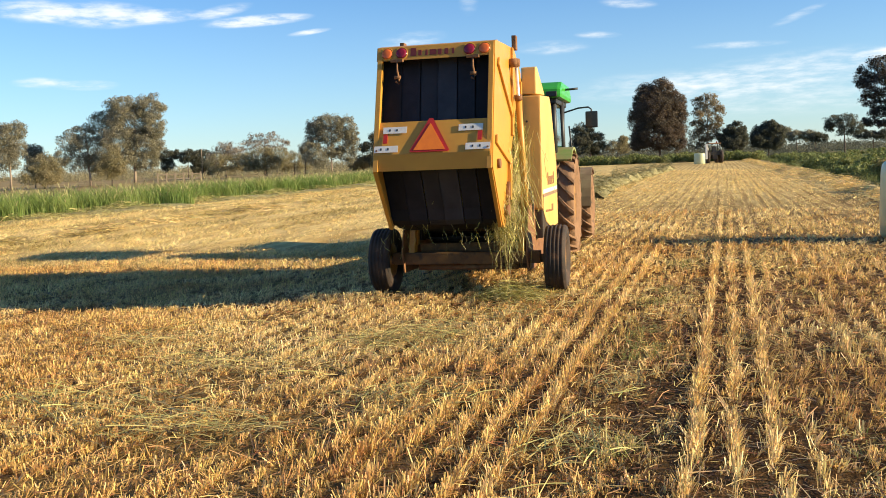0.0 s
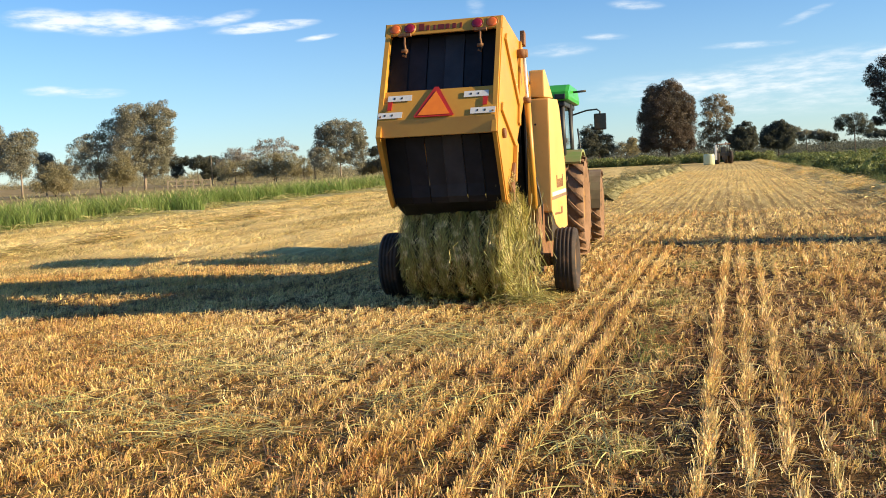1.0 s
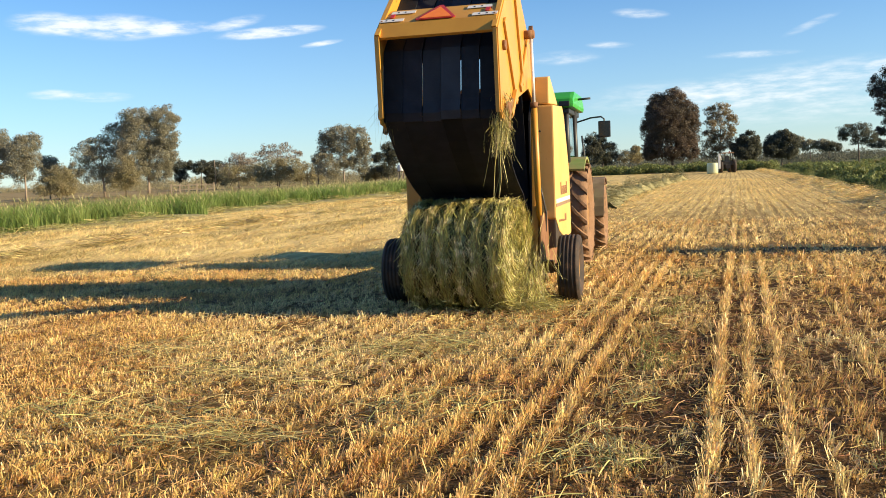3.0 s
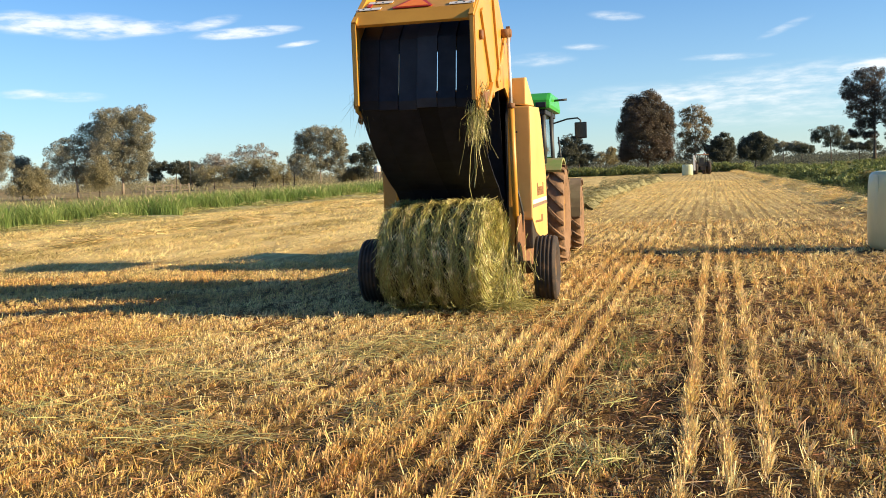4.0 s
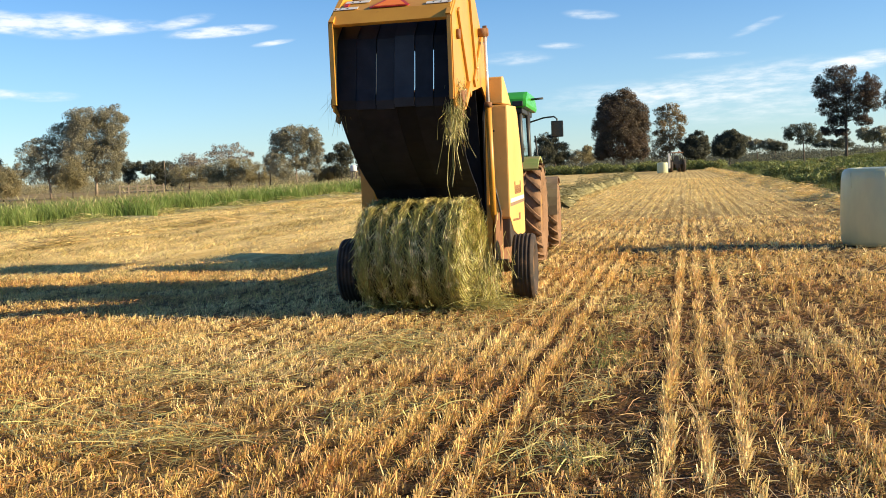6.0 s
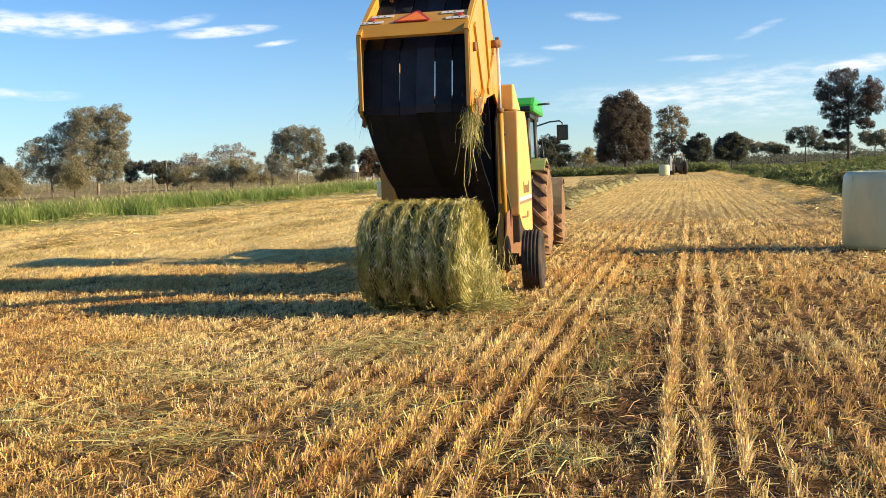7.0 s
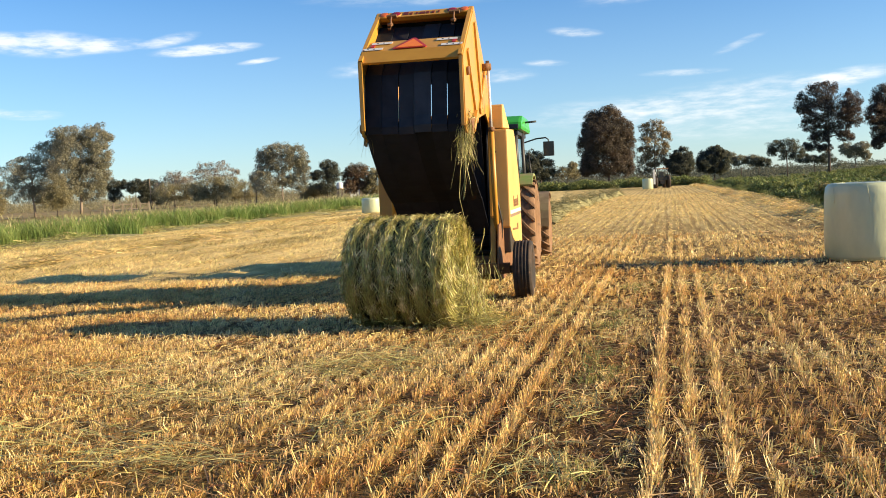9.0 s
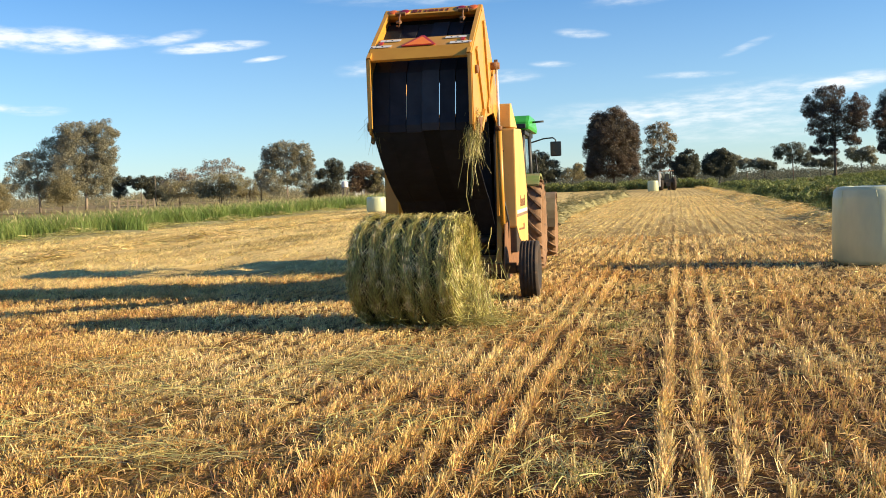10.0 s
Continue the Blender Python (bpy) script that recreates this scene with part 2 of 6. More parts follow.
M["leaf_twig"] = material("thin_grey_brown_leaves", (0.36, 0.31, 0.24), 0.7, (0.29, 0.24, 0.18), 0.5, island=0.2, translucent=0.5)
M["leaf_dark"] = material("dark_green_leaves", (0.095, 0.105, 0.075), 0.6, (0.13, 0.13, 0.09), 0.5, island=0.2, translucent=0.5)
M["leaf_brown"] = material("dark_reddish_brown_leaves", (0.165, 0.12, 0.085), 0.65, (0.105, 0.09, 0.066), 0.35, island=0.2, translucent=0.45)
M["leaf_rust"] = material("dull_brown_leaves", (0.20, 0.125, 0.075), 0.65, (0.12, 0.10, 0.055), 0.35, island=0.2, translucent=0.3)
M["leaf_tall"] = material("dark_leaves_with_red_tips", (0.075, 0.075, 0.06), 0.65, (0.13, 0.085, 0.066), 0.22, island=0.2, translucent=0.45)
M["leaf_gold"] = material("sunlit_olive_leaves", (0.34, 0.26, 0.15), 0.6, (0.24, 0.20, 0.115), 0.4, island=0.2, translucent=0.45)


def glass(name):
    m = bpy.data.materials.new(name)
    m.use_nodes = True
    b = m.node_tree.nodes["Principled BSDF"]
    b.inputs["Base Color"].default_value = (0.75, 0.82, 0.8, 1)
    b.inputs["Roughness"].default_value, b.inputs["Transmission Weight"].default_value, b.inputs["IOR"].default_value = 0.03, 1.0, 1.15
    return m


M["grey"] = material("dusty_brown_plastic", (0.20, 0.125, 0.075), 0.75, (0.27, 0.18, 0.11), 5.0, bump=0.1)
M["glass"] = glass("cab_glass")
M["mirror"] = material("mirror_glass", (0.05, 0.055, 0.06), 0.15, (0.04, 0.045, 0.05), 5.0, metal=1.0)


def ground_material():
    m = bpy.data.materials.new("stubble_field_soil")
    m.use_nodes = True
    nt = m.node_tree
    b = nt.nodes["Principled BSDF"]
    b.inputs["Roughness"].default_value = 0.95
    b.inputs["Specular IOR Level"].default_value = 0.15
    tc = nt.nodes.new("ShaderNodeTexCoord")
    sep = nt.nodes.new("ShaderNodeSeparateXYZ")
    nt.links.new(tc.outputs["Object"], sep.inputs[0])

    def nz(scale, stretch, lo, hi, detail=6.0):
        mp = nt.nodes.new("ShaderNodeMapping")
        mp.inputs["Scale"].default_value = stretch
        nt.links.new(tc.outputs["Object"], mp.inputs[0])
        n = nt.nodes.new("ShaderNodeTexNoise")
        n.inputs["Scale"].default_value, n.inputs["Detail"].default_value, n.inputs["Roughness"].default_value = scale, detail, 0.65
        nt.links.new(mp.outputs[0], n.inputs["Vector"])
        r = nt.nodes.new("ShaderNodeMapRange")
        nt.links.new(n.outputs["Fac"], r.inputs[0])
        r.inputs[1].default_value, r.inputs[2].default_value = lo, hi
        return r.outputs[0], n.outputs["Fac"]

    def mx(f, a, c):
        x = nt.nodes.new("ShaderNodeMix")
        x.data_type = "RGBA"
        nt.links.new(f, x.inputs["Factor"])
        for key, v in (("A", a), ("B", c)):
            if isinstance(v, tuple):
                x.inputs[key].default_value = (*v, 1)
            else:
                nt.links.new(v, x.inputs[key])
        return x.outputs["Result"]

    def ramp(v, lo, hi):
        r = nt.nodes.new("ShaderNodeMapRange")
        nt.links.new(v, r.inputs[0])
        r.inputs[1].default_value, r.inputs[2].default_value = lo, hi
        return r.outputs[0]

    fine, fine_raw = nz(22.0, (1, 0.5, 1), 0.40, 0.62)
    soil = mx(fine, (0.016, 0.008, 0.0035), (0.085, 0.042, 0.015))
    streak, _ = nz(1.6, (3.0, 0.12, 1), 0.38, 0.62)
    field = mx(math_node(nt, "MULTIPLY", streak, 0.45), soil, (0.30, 0.17, 0.055))
    blot, _ = nz(0.25, (1, 0.4, 1), 0.50, 0.68)
    field = mx(math_node(nt, "MULTIPLY", blot, 0.5), field, (0.20, 0.16, 0.05))
    litter = math_node(nt, "SUBTRACT", 1.0, ramp(sep.outputs[0], -1.6, -0.9))
    field = mx(math_node(nt, "MULTIPLY", math_node(nt, "MULTIPLY", litter, fine), 0.5), field, (0.46, 0.29, 0.10))
    # beyond the thick of the stubble the straw itself covers the ground
    far_straw = mx(streak, (0.58, 0.40, 0.135), (0.86, 0.67, 0.29))
    mott, _ = nz(2.4, (1, 0.4, 1), 0.46, 0.60)
    far_straw = mx(math_node(nt, "MULTIPLY", mott, 0.35), far_straw, (0.34, 0.21, 0.07))
    swath, _ = nz(0.55, (1, 0.10, 1), 0.47, 0.60)
    far_straw = mx(math_node(nt, "MULTIPLY", swath, 0.55), far_straw, (0.40, 0.27, 0.09))
    leftward = math_node(nt, "SUBTRACT", 1.0, ramp(sep.outputs[0], -9.0, -4.0))
    cover = math_node(nt, "MAXIMUM", ramp(sep.outputs[1], 13.0, 40.0), math_node(nt, "MULTIPLY", leftward, ramp(sep.outputs[1], 12.0, 17.0)))
    wave = math_node(nt, "SINE", math_node(nt, "MULTIPLY_ADD", sep.outputs[0], 15.3, math_node(nt, "MULTIPLY", streak, 2.2)))
    wave = math_node(nt, "MULTIPLY", ramp(wave, 0.1, 0.9), ramp(sep.outputs[0], -7.0, -4.5))
    far_straw = mx(math_node(nt, "MULTIPLY", wave, 0.55), far_straw, (0.27, 0.155, 0.052))
    field = mx(cover, field, far_straw)
    big, _ = nz(0.06, (1, 1, 1), 0.4, 0.62)
    grass = mx(big, (0.26, 0.19, 0.085), (0.36, 0.27, 0.125))
    verge, _ = nz(0.5, (0.5, 0.12, 1), 0.33, 0.50)
    grass = mx(math_node(nt, "MULTIPLY", verge, ramp(sep.outputs[0], 4.0, 8.0)), grass, (0.13, 0.15, 0.045))
    edge = math_node(nt, "MULTIPLY", ramp(sep.outputs[0], -25.2, -24.2), math_node(nt, "SUBTRACT", 1.0, ramp(sep.outputs[0], 5.2, 6.2)))
    edge = math_node(nt, "MULTIPLY", edge, math_node(nt, "SUBTRACT", 1.0, ramp(sep.outputs[1], 131.0, 136.0)))
    nt.links.new(mx(edge, grass, field), b.inputs["Base Color"])
    _, lumps = nz(5.0, (1, 0.45, 1), 0.4, 0.6)
    bp = nt.nodes.new("ShaderNodeBump")
    bp.inputs["Strength"].default_value, bp.inputs["Distance"].default_value = 0.8, 0.10
    nt.links.new(math_node(nt, "ADD", math_node(nt, "MULTIPLY", fine_raw, 0.35), lumps), bp.inputs["Height"])
    nt.links.new(bp.outputs[0], b.inputs["Normal"])
    return m


M["ground"] = ground_material()


# ---- mesh helpers ----
def part(name, bm, mat, parent=None, label="", at=None, smooth=False):
    me = bpy.data.meshes.new(name)
    bm.normal_update()
    if smooth:
        for f in bm.faces:
            f.smooth = True
    bm.to_mesh(me)
    bm.free()
    me.materials.append(M[mat])
    ob = new(name, me)
    if parent is not None:
        ob.parent = parent
    if at is not None:
        ob.matrix_basis = at
    if label:
        ob["label"] = label
    return ob


def empty(name, m):
    ob = new(name)
    ob.matrix_basis = m
    return ob


def add_box(bm, x0, x1, y0, y1, z0, z1, bevel=0.0, m=None):
    vs = [bm.verts.new((x, y, z)) for x in (x0, x1) for y in (y0, y1) for z in (z0, z1)]
    fs = [bm.faces.new([vs[i] for i in f]) for f in ((0, 1, 3, 2), (4, 6, 7, 5), (0, 4, 5, 1), (2, 3, 7, 6), (0, 2, 6, 4), (1, 5, 7, 3))]
    out = vs
    if bevel:
        es = list({e for f in fs for e in f.edges})
        r = bmesh.ops.bevel(bm, geom=es, offset=bevel, segments=2, affect="EDGES", profile=0.7)
        out = list({v for f in r["faces"] for v in f.verts} | {v for v in vs if v.is_valid})
    if m is not None:
        bmesh.ops.transform(bm, matrix=m, verts=out)
    return out


def box(x0, x1, y0, y1, z0, z1, bevel=0.0, m=None):
    bm = bmesh.new()
    add_box(bm, x0, x1, y0, y1, z0, z1, bevel, m)
    return bm


def add_prism(bm, prof, x0, x1, bevel=0.0):
    """A (y, z) outline swept from x0 to x1."""
    a = [bm.verts.new((x0, y, z)) for y, z in prof]
    c = [bm.verts.new((x1, y, z)) for y, z in prof]
    n = len(prof)
    fs = [bm.faces.new(a), bm.faces.new(c[::-1])]
    for i in range(n):
        fs.append(bm.faces.new((a[i], c[i], c[(i + 1) % n], a[(i + 1) % n])))
    bmesh.ops.recalc_face_normals(bm, faces=fs)
    if bevel:
        bmesh.ops.bevel(bm, geom=list({e for f in fs for e in f.edges}), offset=bevel, segments=2, affect="EDGES", profile=0.7)


def prism(prof, x0, x1, bevel=0.0):
    bm = bmesh.new()
    add_prism(bm, prof, x0, x1, bevel)
    return bm


def add_tube(bm, pts, r, seg=10, r_end=None):
    """A round bar through the points, tapering to r_end."""
    pts = [Vector(p) for p in pts]
    rings = []
    for i, p in enumerate(pts):
        d = (pts[min(i + 1, len(pts) - 1)] - pts[max(i - 1, 0)]).normalized()
        u = d.cross(Vector((0, 0, 1)) if abs(d.z) < 0.95 else Vector((1, 0, 0))).normalized()
        v = d.cross(u)
        rr = r if r_end is None else r + (r_end - r) * i / (len(pts) - 1)
        rings.append([bm.verts.new(p + rr * (math.cos(k * math.tau / seg) * u + math.sin(k * math.tau / seg) * v)) for k in range(seg)])
    for a, c in zip(rings, rings[1:]):
        for k in range(seg):
            f = bm.faces.new((a[k], a[(k + 1) % seg], c[(k + 1) % seg], c[k]))
            f.smooth = True
    bm.faces.new(rings[0][::-1])
    bm.faces.new(rings[-1])


def tube(pts, r, seg=10, r_end=None):
    bm = bmesh.new()
    add_tube(bm, pts, r, seg, r_end)
    return bm


def add_lathe(bm, prof, seg=40):
    """A (x, radius) outline turned about the x axis."""
    rings = [[bm.verts.new((x, r * math.cos(k * math.tau / seg), r * math.sin(k * math.tau / seg))) for k in range(seg)] for x, r in prof]
    for a, c in zip(rings, rings[1:]):
        for k in range(seg):
            f = bm.faces.new((a[k], a[(k + 1) % seg], c[(k + 1) % seg], c[k]))
            f.smooth = True
    bmesh.ops.recalc_face_normals(bm, faces=list(bm.faces))


def lathe(prof, seg=40):
    bm = bmesh.new()
    add_lathe(bm, prof, seg)
    return bm


def quads(name, verts, mat, parent=None, k=4):
    """Many loose four-cornered faces from an array (n, 4, 3)."""
    n = len(verts)
    me = bpy.data.meshes.new(name)
    me.vertices.add(n * 4)
    me.vertices.foreach_set("co", np.ascontiguousarray(verts, dtype=np.float32).ravel())
    me.loops.add(n * 4)
    me.loops.foreach_set("vertex_index", np.arange(n * 4, dtype=np.int32))
    me.polygons.add(n)
    me.polygons.foreach_set("loop_start", np.arange(0, n * 4, 4, dtype=np.int32))
    me.update(calc_edges=True)
    me.materials.append(M[mat])
    ob = new(name, me)
    if parent is not None:
        ob.parent = parent
    return ob


def strips(name, paths, widths, side, mat, parent=None, taper=0.4):
    """Ribbons along paths (n, k, 3), of a width, opened along the unit vectors side (n, 3)."""
    n, k, _ = paths.shape
    w = widths[:, None] * np.linspace(1, taper, k)[None, :] * 0.5
    a = paths - side[:, None, :] * w[:, :, None]
    c = paths + side[:, None, :] * w[:, :, None]
    verts = np.stack([a, c], 2).reshape(n * k * 2, 3)
    base = (np.arange(n)[:, None] * k + np.arange(k - 1)[None, :]).ravel() * 2
    idx = np.stack([base, base + 1, base + 3, base + 2], 1)
    me = bpy.data.meshes.new(name)
    me.vertices.add(len(verts))
    me.vertices.foreach_set("co", np.ascontiguousarray(verts, dtype=np.float32).ravel())
    me.loops.add(idx.size)
    me.loops.foreach_set("vertex_index", idx.ravel().astype(np.int32))
    me.polygons.add(len(idx))
    me.polygons.foreach_set("loop_start", np.arange(0, idx.size, 4, dtype=np.int32))
    me.update(calc_edges=True)
    me.materials.append(M[mat])
    ob = new(name, me)
    if parent is not None:
        ob.parent = parent
    return ob


rng = np.random.default_rng(7)


def unit(v):
    return v / np.maximum(np.linalg.norm(v, axis=-1, keepdims=True), 1e-9)


def standing(name, x, y, h, w, lean, mat, z0=0.0, parent=None):
    """Upright flat stems at x, y, of height h and width w, leaning at random."""
    n = len(x)
    a = rng.uniform(0, math.tau, n)
    side = np.stack([np.cos(a), np.sin(a), np.zeros(n)], 1)
    base = np.stack([x, y, np.zeros(n) + z0], 1)
    tip = base + np.stack([rng.normal(0, lean, n) * h, rng.normal(0, lean, n) * h, h], 1)
    hw = side * (w * 0.5)[:, None]
    return quads(name, np.stack([base - hw, base + hw, tip + hw * 0.75, tip - hw * 0.75], 1), mat, parent)


def lying(name, x, y, z, length, w, mat, ang=None, k=4, parent=None):
    """Loose straws on the ground, slightly bowed."""
    n = len(x)
    a = rng.uniform(0, math.tau, n) if ang is None else ang
    d = np.stack([np.cos(a), np.sin(a), np.zeros(n)], 1)
    s = np.stack([-np.sin(a), np.cos(a), np.zeros(n)], 1)
    t = np.linspace(-0.5, 0.5, k)[None, :, None]
    bow = rng.normal(0, 0.14, n)[:, None, None] * (t * t) * length[:, None, None]
    base = np.stack([x, y, z], 1)[:, None, :]
    up = np.zeros((n, k, 3))
    up[:, :, 2] = (0.25 - t[:, :, 0] ** 2) * rng.uniform(0, 0.4, n)[:, None] * length[:, None] + t[:, :, 0] * rng.normal(0, 0.2, n)[:, None] * length[:, None]
    p = base + d[:, None, :] * t * length[:, None, None] + s[:, None, :] * bow + up
    p[:, :, 2] = np.maximum(p[:, :, 2], 0.004)
    return strips(name, p, w, unit(s + np.stack([np.zeros(n), np.zeros(n), rng.normal(0, 0.6, n)], 1)), mat, parent, taper=0.7)


# ---- ground ----
def rise(x):
    """The land beyond the weedy bank climbs gently."""
    return max(0.0, min(1.7, 0.035 * (x - 11.0)))


def make_ground():
    xs = np.unique(np.concatenate([[-2500, -900, -400, -200, -120, -80, -50], np.arange(-36, 16, 0.25), [20, 30, 40, 50, 59.6, 80, 150, 300, 800, 2500]]))
    ys = np.unique(np.concatenate([[-800, -100, -30, -10, -4], np.arange(0, 40, 0.5), np.arange(40, 140, 4.0), [160, 200, 260, 400, 800, 1500, 3500]]))
    bm = bmesh.new()
    grid = []
    for y in ys:
        row = []
        for x in xs:
            z = rise(x)
            if -30 < x < 12 and 1 < y < 60:
                z = 0.025 * noise.noise(Vector((x * 0.9, y * 0.35, 0))) + 0.012 * noise.noise(Vector((x * 2.3, y * 1.1, 4))) - 0.015
                if y > 11.5:
                    k = min(1.0, (y - 11.5) / 3) * (1.0 if x < -4.5 else 0.35)
                    z += k * (0.075 * noise.noise(Vector((x * 0.85, y * 0.16, 9))) + 0.05 * noise.noise(Vector((x * 1.9, y * 0.7, 2))))
            row.append(bm.verts.new((x, y, z)))
        grid.append(row)
    for a, c in zip(grid, grid[1:]):
        for i in range(len(xs) - 1):
            bm.faces.new((a[i], a[i + 1], c[i + 1], c[i])).smooth = True
    tagged(part("ground", bm, "ground"), "stubble field of cut straw and red-brown soil", "ground", kind="structure")


make_ground()

ROW = 0.205          # drill rows run along y
ROW_SLOPE = 0.012


def row_snap(x, y, sigma):
    c = (np.round((x - ROW_SLOPE * y + 0.23) / ROW) * ROW - 0.23) + ROW_SLOPE * y
    return c + rng.normal(0, 1, len(x)) * sigma


def patch_noise(x, y, sx, sy, seed):
    g = np.random.default_rng(seed)
    v = np.zeros(len(x))
    for i in range(7):
        k = g.normal(0, 1, 2) * (1 + i * 0.6)
        v += np.sin(x * k[0] / sx + y * k[1] / sy + g.uniform(0, 6.28)) / (1 + 0.4 * i)
    return v / 2.2


# drill rows that stand out, and how thick each one stands
STRONG_ROWS = (-2.12, -1.92, -1.70, -1.50, -1.30, -1.10, -0.90, -0.20, 0.01, 0.22, 0.43, 0.64, 0.85, 1.06, 1.27)
STRENGTH = (0.5, 0.55, 0.75, 0.6, 1.0, 1.0, 0.25, 0.9, 0.65, 0.7, 0.3, 0.25, 0.45, 0.5, 0.4)


def keep_density(x, y):
    """How thick the stubble stands: thick in the rows that the wheels missed, thin in the wheel track, patchy elsewhere."""
    u = x - ROW_SLOPE * y
    d = np.full(len(x), 0.86)
    d = np.where((u > -0.98) & (u < -0.30), 0.34, d)
    d = np.where((u > -0.30) & (u < 0.33), 0.28, d)
    d = np.where((u > 0.33) & (u < 0.95), 0.36, d)
    d = np.where(u > 0.95, 0.42, d)
    d *= np.clip(0.82 + 0.80 * patch_noise(x, y, 0.45, 0.9, 3), 0.08, 1.5)
    for r, st in zip(STRONG_ROWS, STRENGTH):
        d = np.where(np.abs(u - r) < 0.085, np.maximum(st * (0.85 + 0.35 * patch_noise(x, y, 0.6, 0.5, 5)), d * 0.8), d)
    return d * np.where((y > 7.0) & ((u < -0.9) | (y > 9.0)), 1.35, 1.0)


def scatter(n, x0, x1, y0, y1, power=1.0):
    y = y0 + (y1 - y0) * rng.uniform(0, 1, n) ** power
    x = rng.uniform(x0, x1, n)
    return x, y


def make_stubble():
    # tufts along the drill rows, each a fan of cut stems; thinner where nobody looks closely
    rows_u = np.array(STRONG_ROWS)

    def tufts(n, x0, x1, y0, y1, per, wide, label):
        x, y = rng.uniform(x0, x1, n), rng.uniform(y0, y1, n)
        ok = rng.uniform(0, 1.05, n) < keep_density(x, y)
        x, y = x[ok], y[ok]
        u = x - ROW_SLOPE * y
        near = np.argmin(np.abs(u[:, None] - rows_u[None, :]), 1)
        strong = (np.abs(u - rows_u[near]) < 0.085) & (rng.uniform(0, 1, len(x)) < np.array(STRENGTH)[near])
        c = rows_u[near] + ROW_SLOPE * y
        loose = np.where(u < -1.0, row_snap(x, y, 0.034), x)
        x = np.where(strong, c + rng.normal(0, 0.013, len(x)) + 0.015 * np.sin(y * 3.1 + u * 9), loose)
        size = np.where(strong, 0.92, 0.62) * np.clip(rng.normal(1, 0.28, len(x)), 0.45, 1.7)
        m = len(x) * per
        sz, st = np.repeat(size, per), np.repeat(strong, per)
        ox, oy = rng.normal(0, 0.017, m) * np.where(st, 0.8, 1.0), rng.normal(0, 0.036, m)
        bx, by = np.repeat(x, per) + ox * sz, np.repeat(y, per) + oy * sz
        h = np.clip(rng.normal(0.058, 0.021, m), 0.018, 0.13) * sz ** 0.7 * np.where(st, 1.05, 0.92)
        tilt = np.repeat(rng.normal(0, 0.28, (len(x), 2)), per, 0)
        lx = (ox * 4 + tilt[:, 0] + rng.normal(0.12, 0.24, m)) * h * np.where(st, 0.8, 1.0)
        ly = (oy * 3 + tilt[:, 1] + rng.normal(0, 0.26, m)) * h
        a = rng.uniform(0, math.tau, m)
        w = rng.uniform(0.0028, 0.0062, m) * wide
        hw = np.stack([np.cos(a), np.sin(a), np.zeros(m)], 1) * (w * 0.5)[:, None]
        base = np.stack([bx, by, np.full(m, -0.012)], 1)
        tip = base + np.stack([lx, ly, h], 1)
        ob = quads("stubble", np.stack([base - hw, base + hw, tip + hw * 0.85, tip - hw * 0.85], 1), "straw")
        tagged(ob, label, "stubble", kind="stuff")

    tufts(33000, -8.5, 4.0, 2.0, 9.0, 12, 1.25, "short cut straw stubble standing in drill rows")
    tufts(26000, -15.5, 5.5, 9.0, 15.5, 11, 1.6, "cut straw stubble round the baler")
    tufts(10000, -6.5, 5.6, 15.5, 25.0, 8, 2.3, "cut straw stubble beyond the baler")
    tufts(6000, -15.5, 8.0, -12.0, 2.0, 8, 1.8, "cut straw stubble across the field")
    tufts(2600, -15.5, -8.5, 2.0, 9.0, 8, 1.8, "cut straw stubble towards the crop")
    # middle distance: rows thin out with patches of their own
    x, y = scatter(200000, -24.5, 5.3, 18.0, 78.0, 1.5)
    ok = (x > -5.5) | (rng.uniform(0, 1, len(x)) < 0.30)
    x, y = x[ok], y[ok]
    u = x - ROW_SLOPE * y
    d = keep_density(x, y) * np.clip(1.0 + 0.7 * patch_noise(u, y, 0.35, 9.0, 17) + 0.5 * patch_noise(x, y, 0.5, 1.4, 19), 0.1, 1.8)
    ok = rng.uniform(0, 1.2, len(x)) < d
    x, y = x[ok], y[ok]
    sig = np.where(x > -5, 0.030, 0.12)
    x = row_snap(x, y, sig)
    n = len(x)
    ob = standing("stubble", x, y, np.clip(rng.normal(0.038, 0.015, n), 0.012, 0.09), rng.uniform(0.004, 0.009, n) * (1 + (y - 15) / 26), 0.75, "straw_far", -0.01)
    tagged(ob, "pale straw stubble across the far field", "stubble", kind="stuff")
    # short straw lying between the far rows
    n = 24000
    y = 12.5 + 62 * rng.uniform(0, 1, n) ** 1.7
    x = -5.5 + 10.8 * rng.uniform(0, 1, n)
    ok = patch_noise(x, y, 0.7, 2.2, 23) > -0.35
    x, y = row_snap(x[ok], y[ok], 0.05), y[ok]
    n = len(x)
    tagged(lying("loose_straw", x, y, rng.uniform(0.005, 0.04, n), rng.uniform(0.06, 0.26, n), rng.uniform(0.005, 0.010, n) * (1 + (y - 13) / 28), "straw_far", rng.normal(1.5, 0.5, n), 2),
           "short pale straw lying between the far rows", "straw", kind="stuff")
    # flattened straw of the wide part of the field: bent tufts that lie over one way, heaped in long swathes
    m = 15000
    y = 13.0 + 56 * rng.uniform(0, 1, m) ** 1.6
    x = -23.8 + 19.8 * rng.uniform(0, 1, m)
    ridge = patch_noise(x, y, 0.8, 6.0, 21) + 0.5 * patch_noise(x, y, 0.5, 1.2, 29)
    ok = ridge > -0.5 + 0.5 * rng.uniform(-1, 1, m)
    x, y, ridge = x[ok], y[ok], ridge[ok]
    per = 9
    m = len(x) * per
    far = np.repeat(1 + (y - 13) / 26, per)
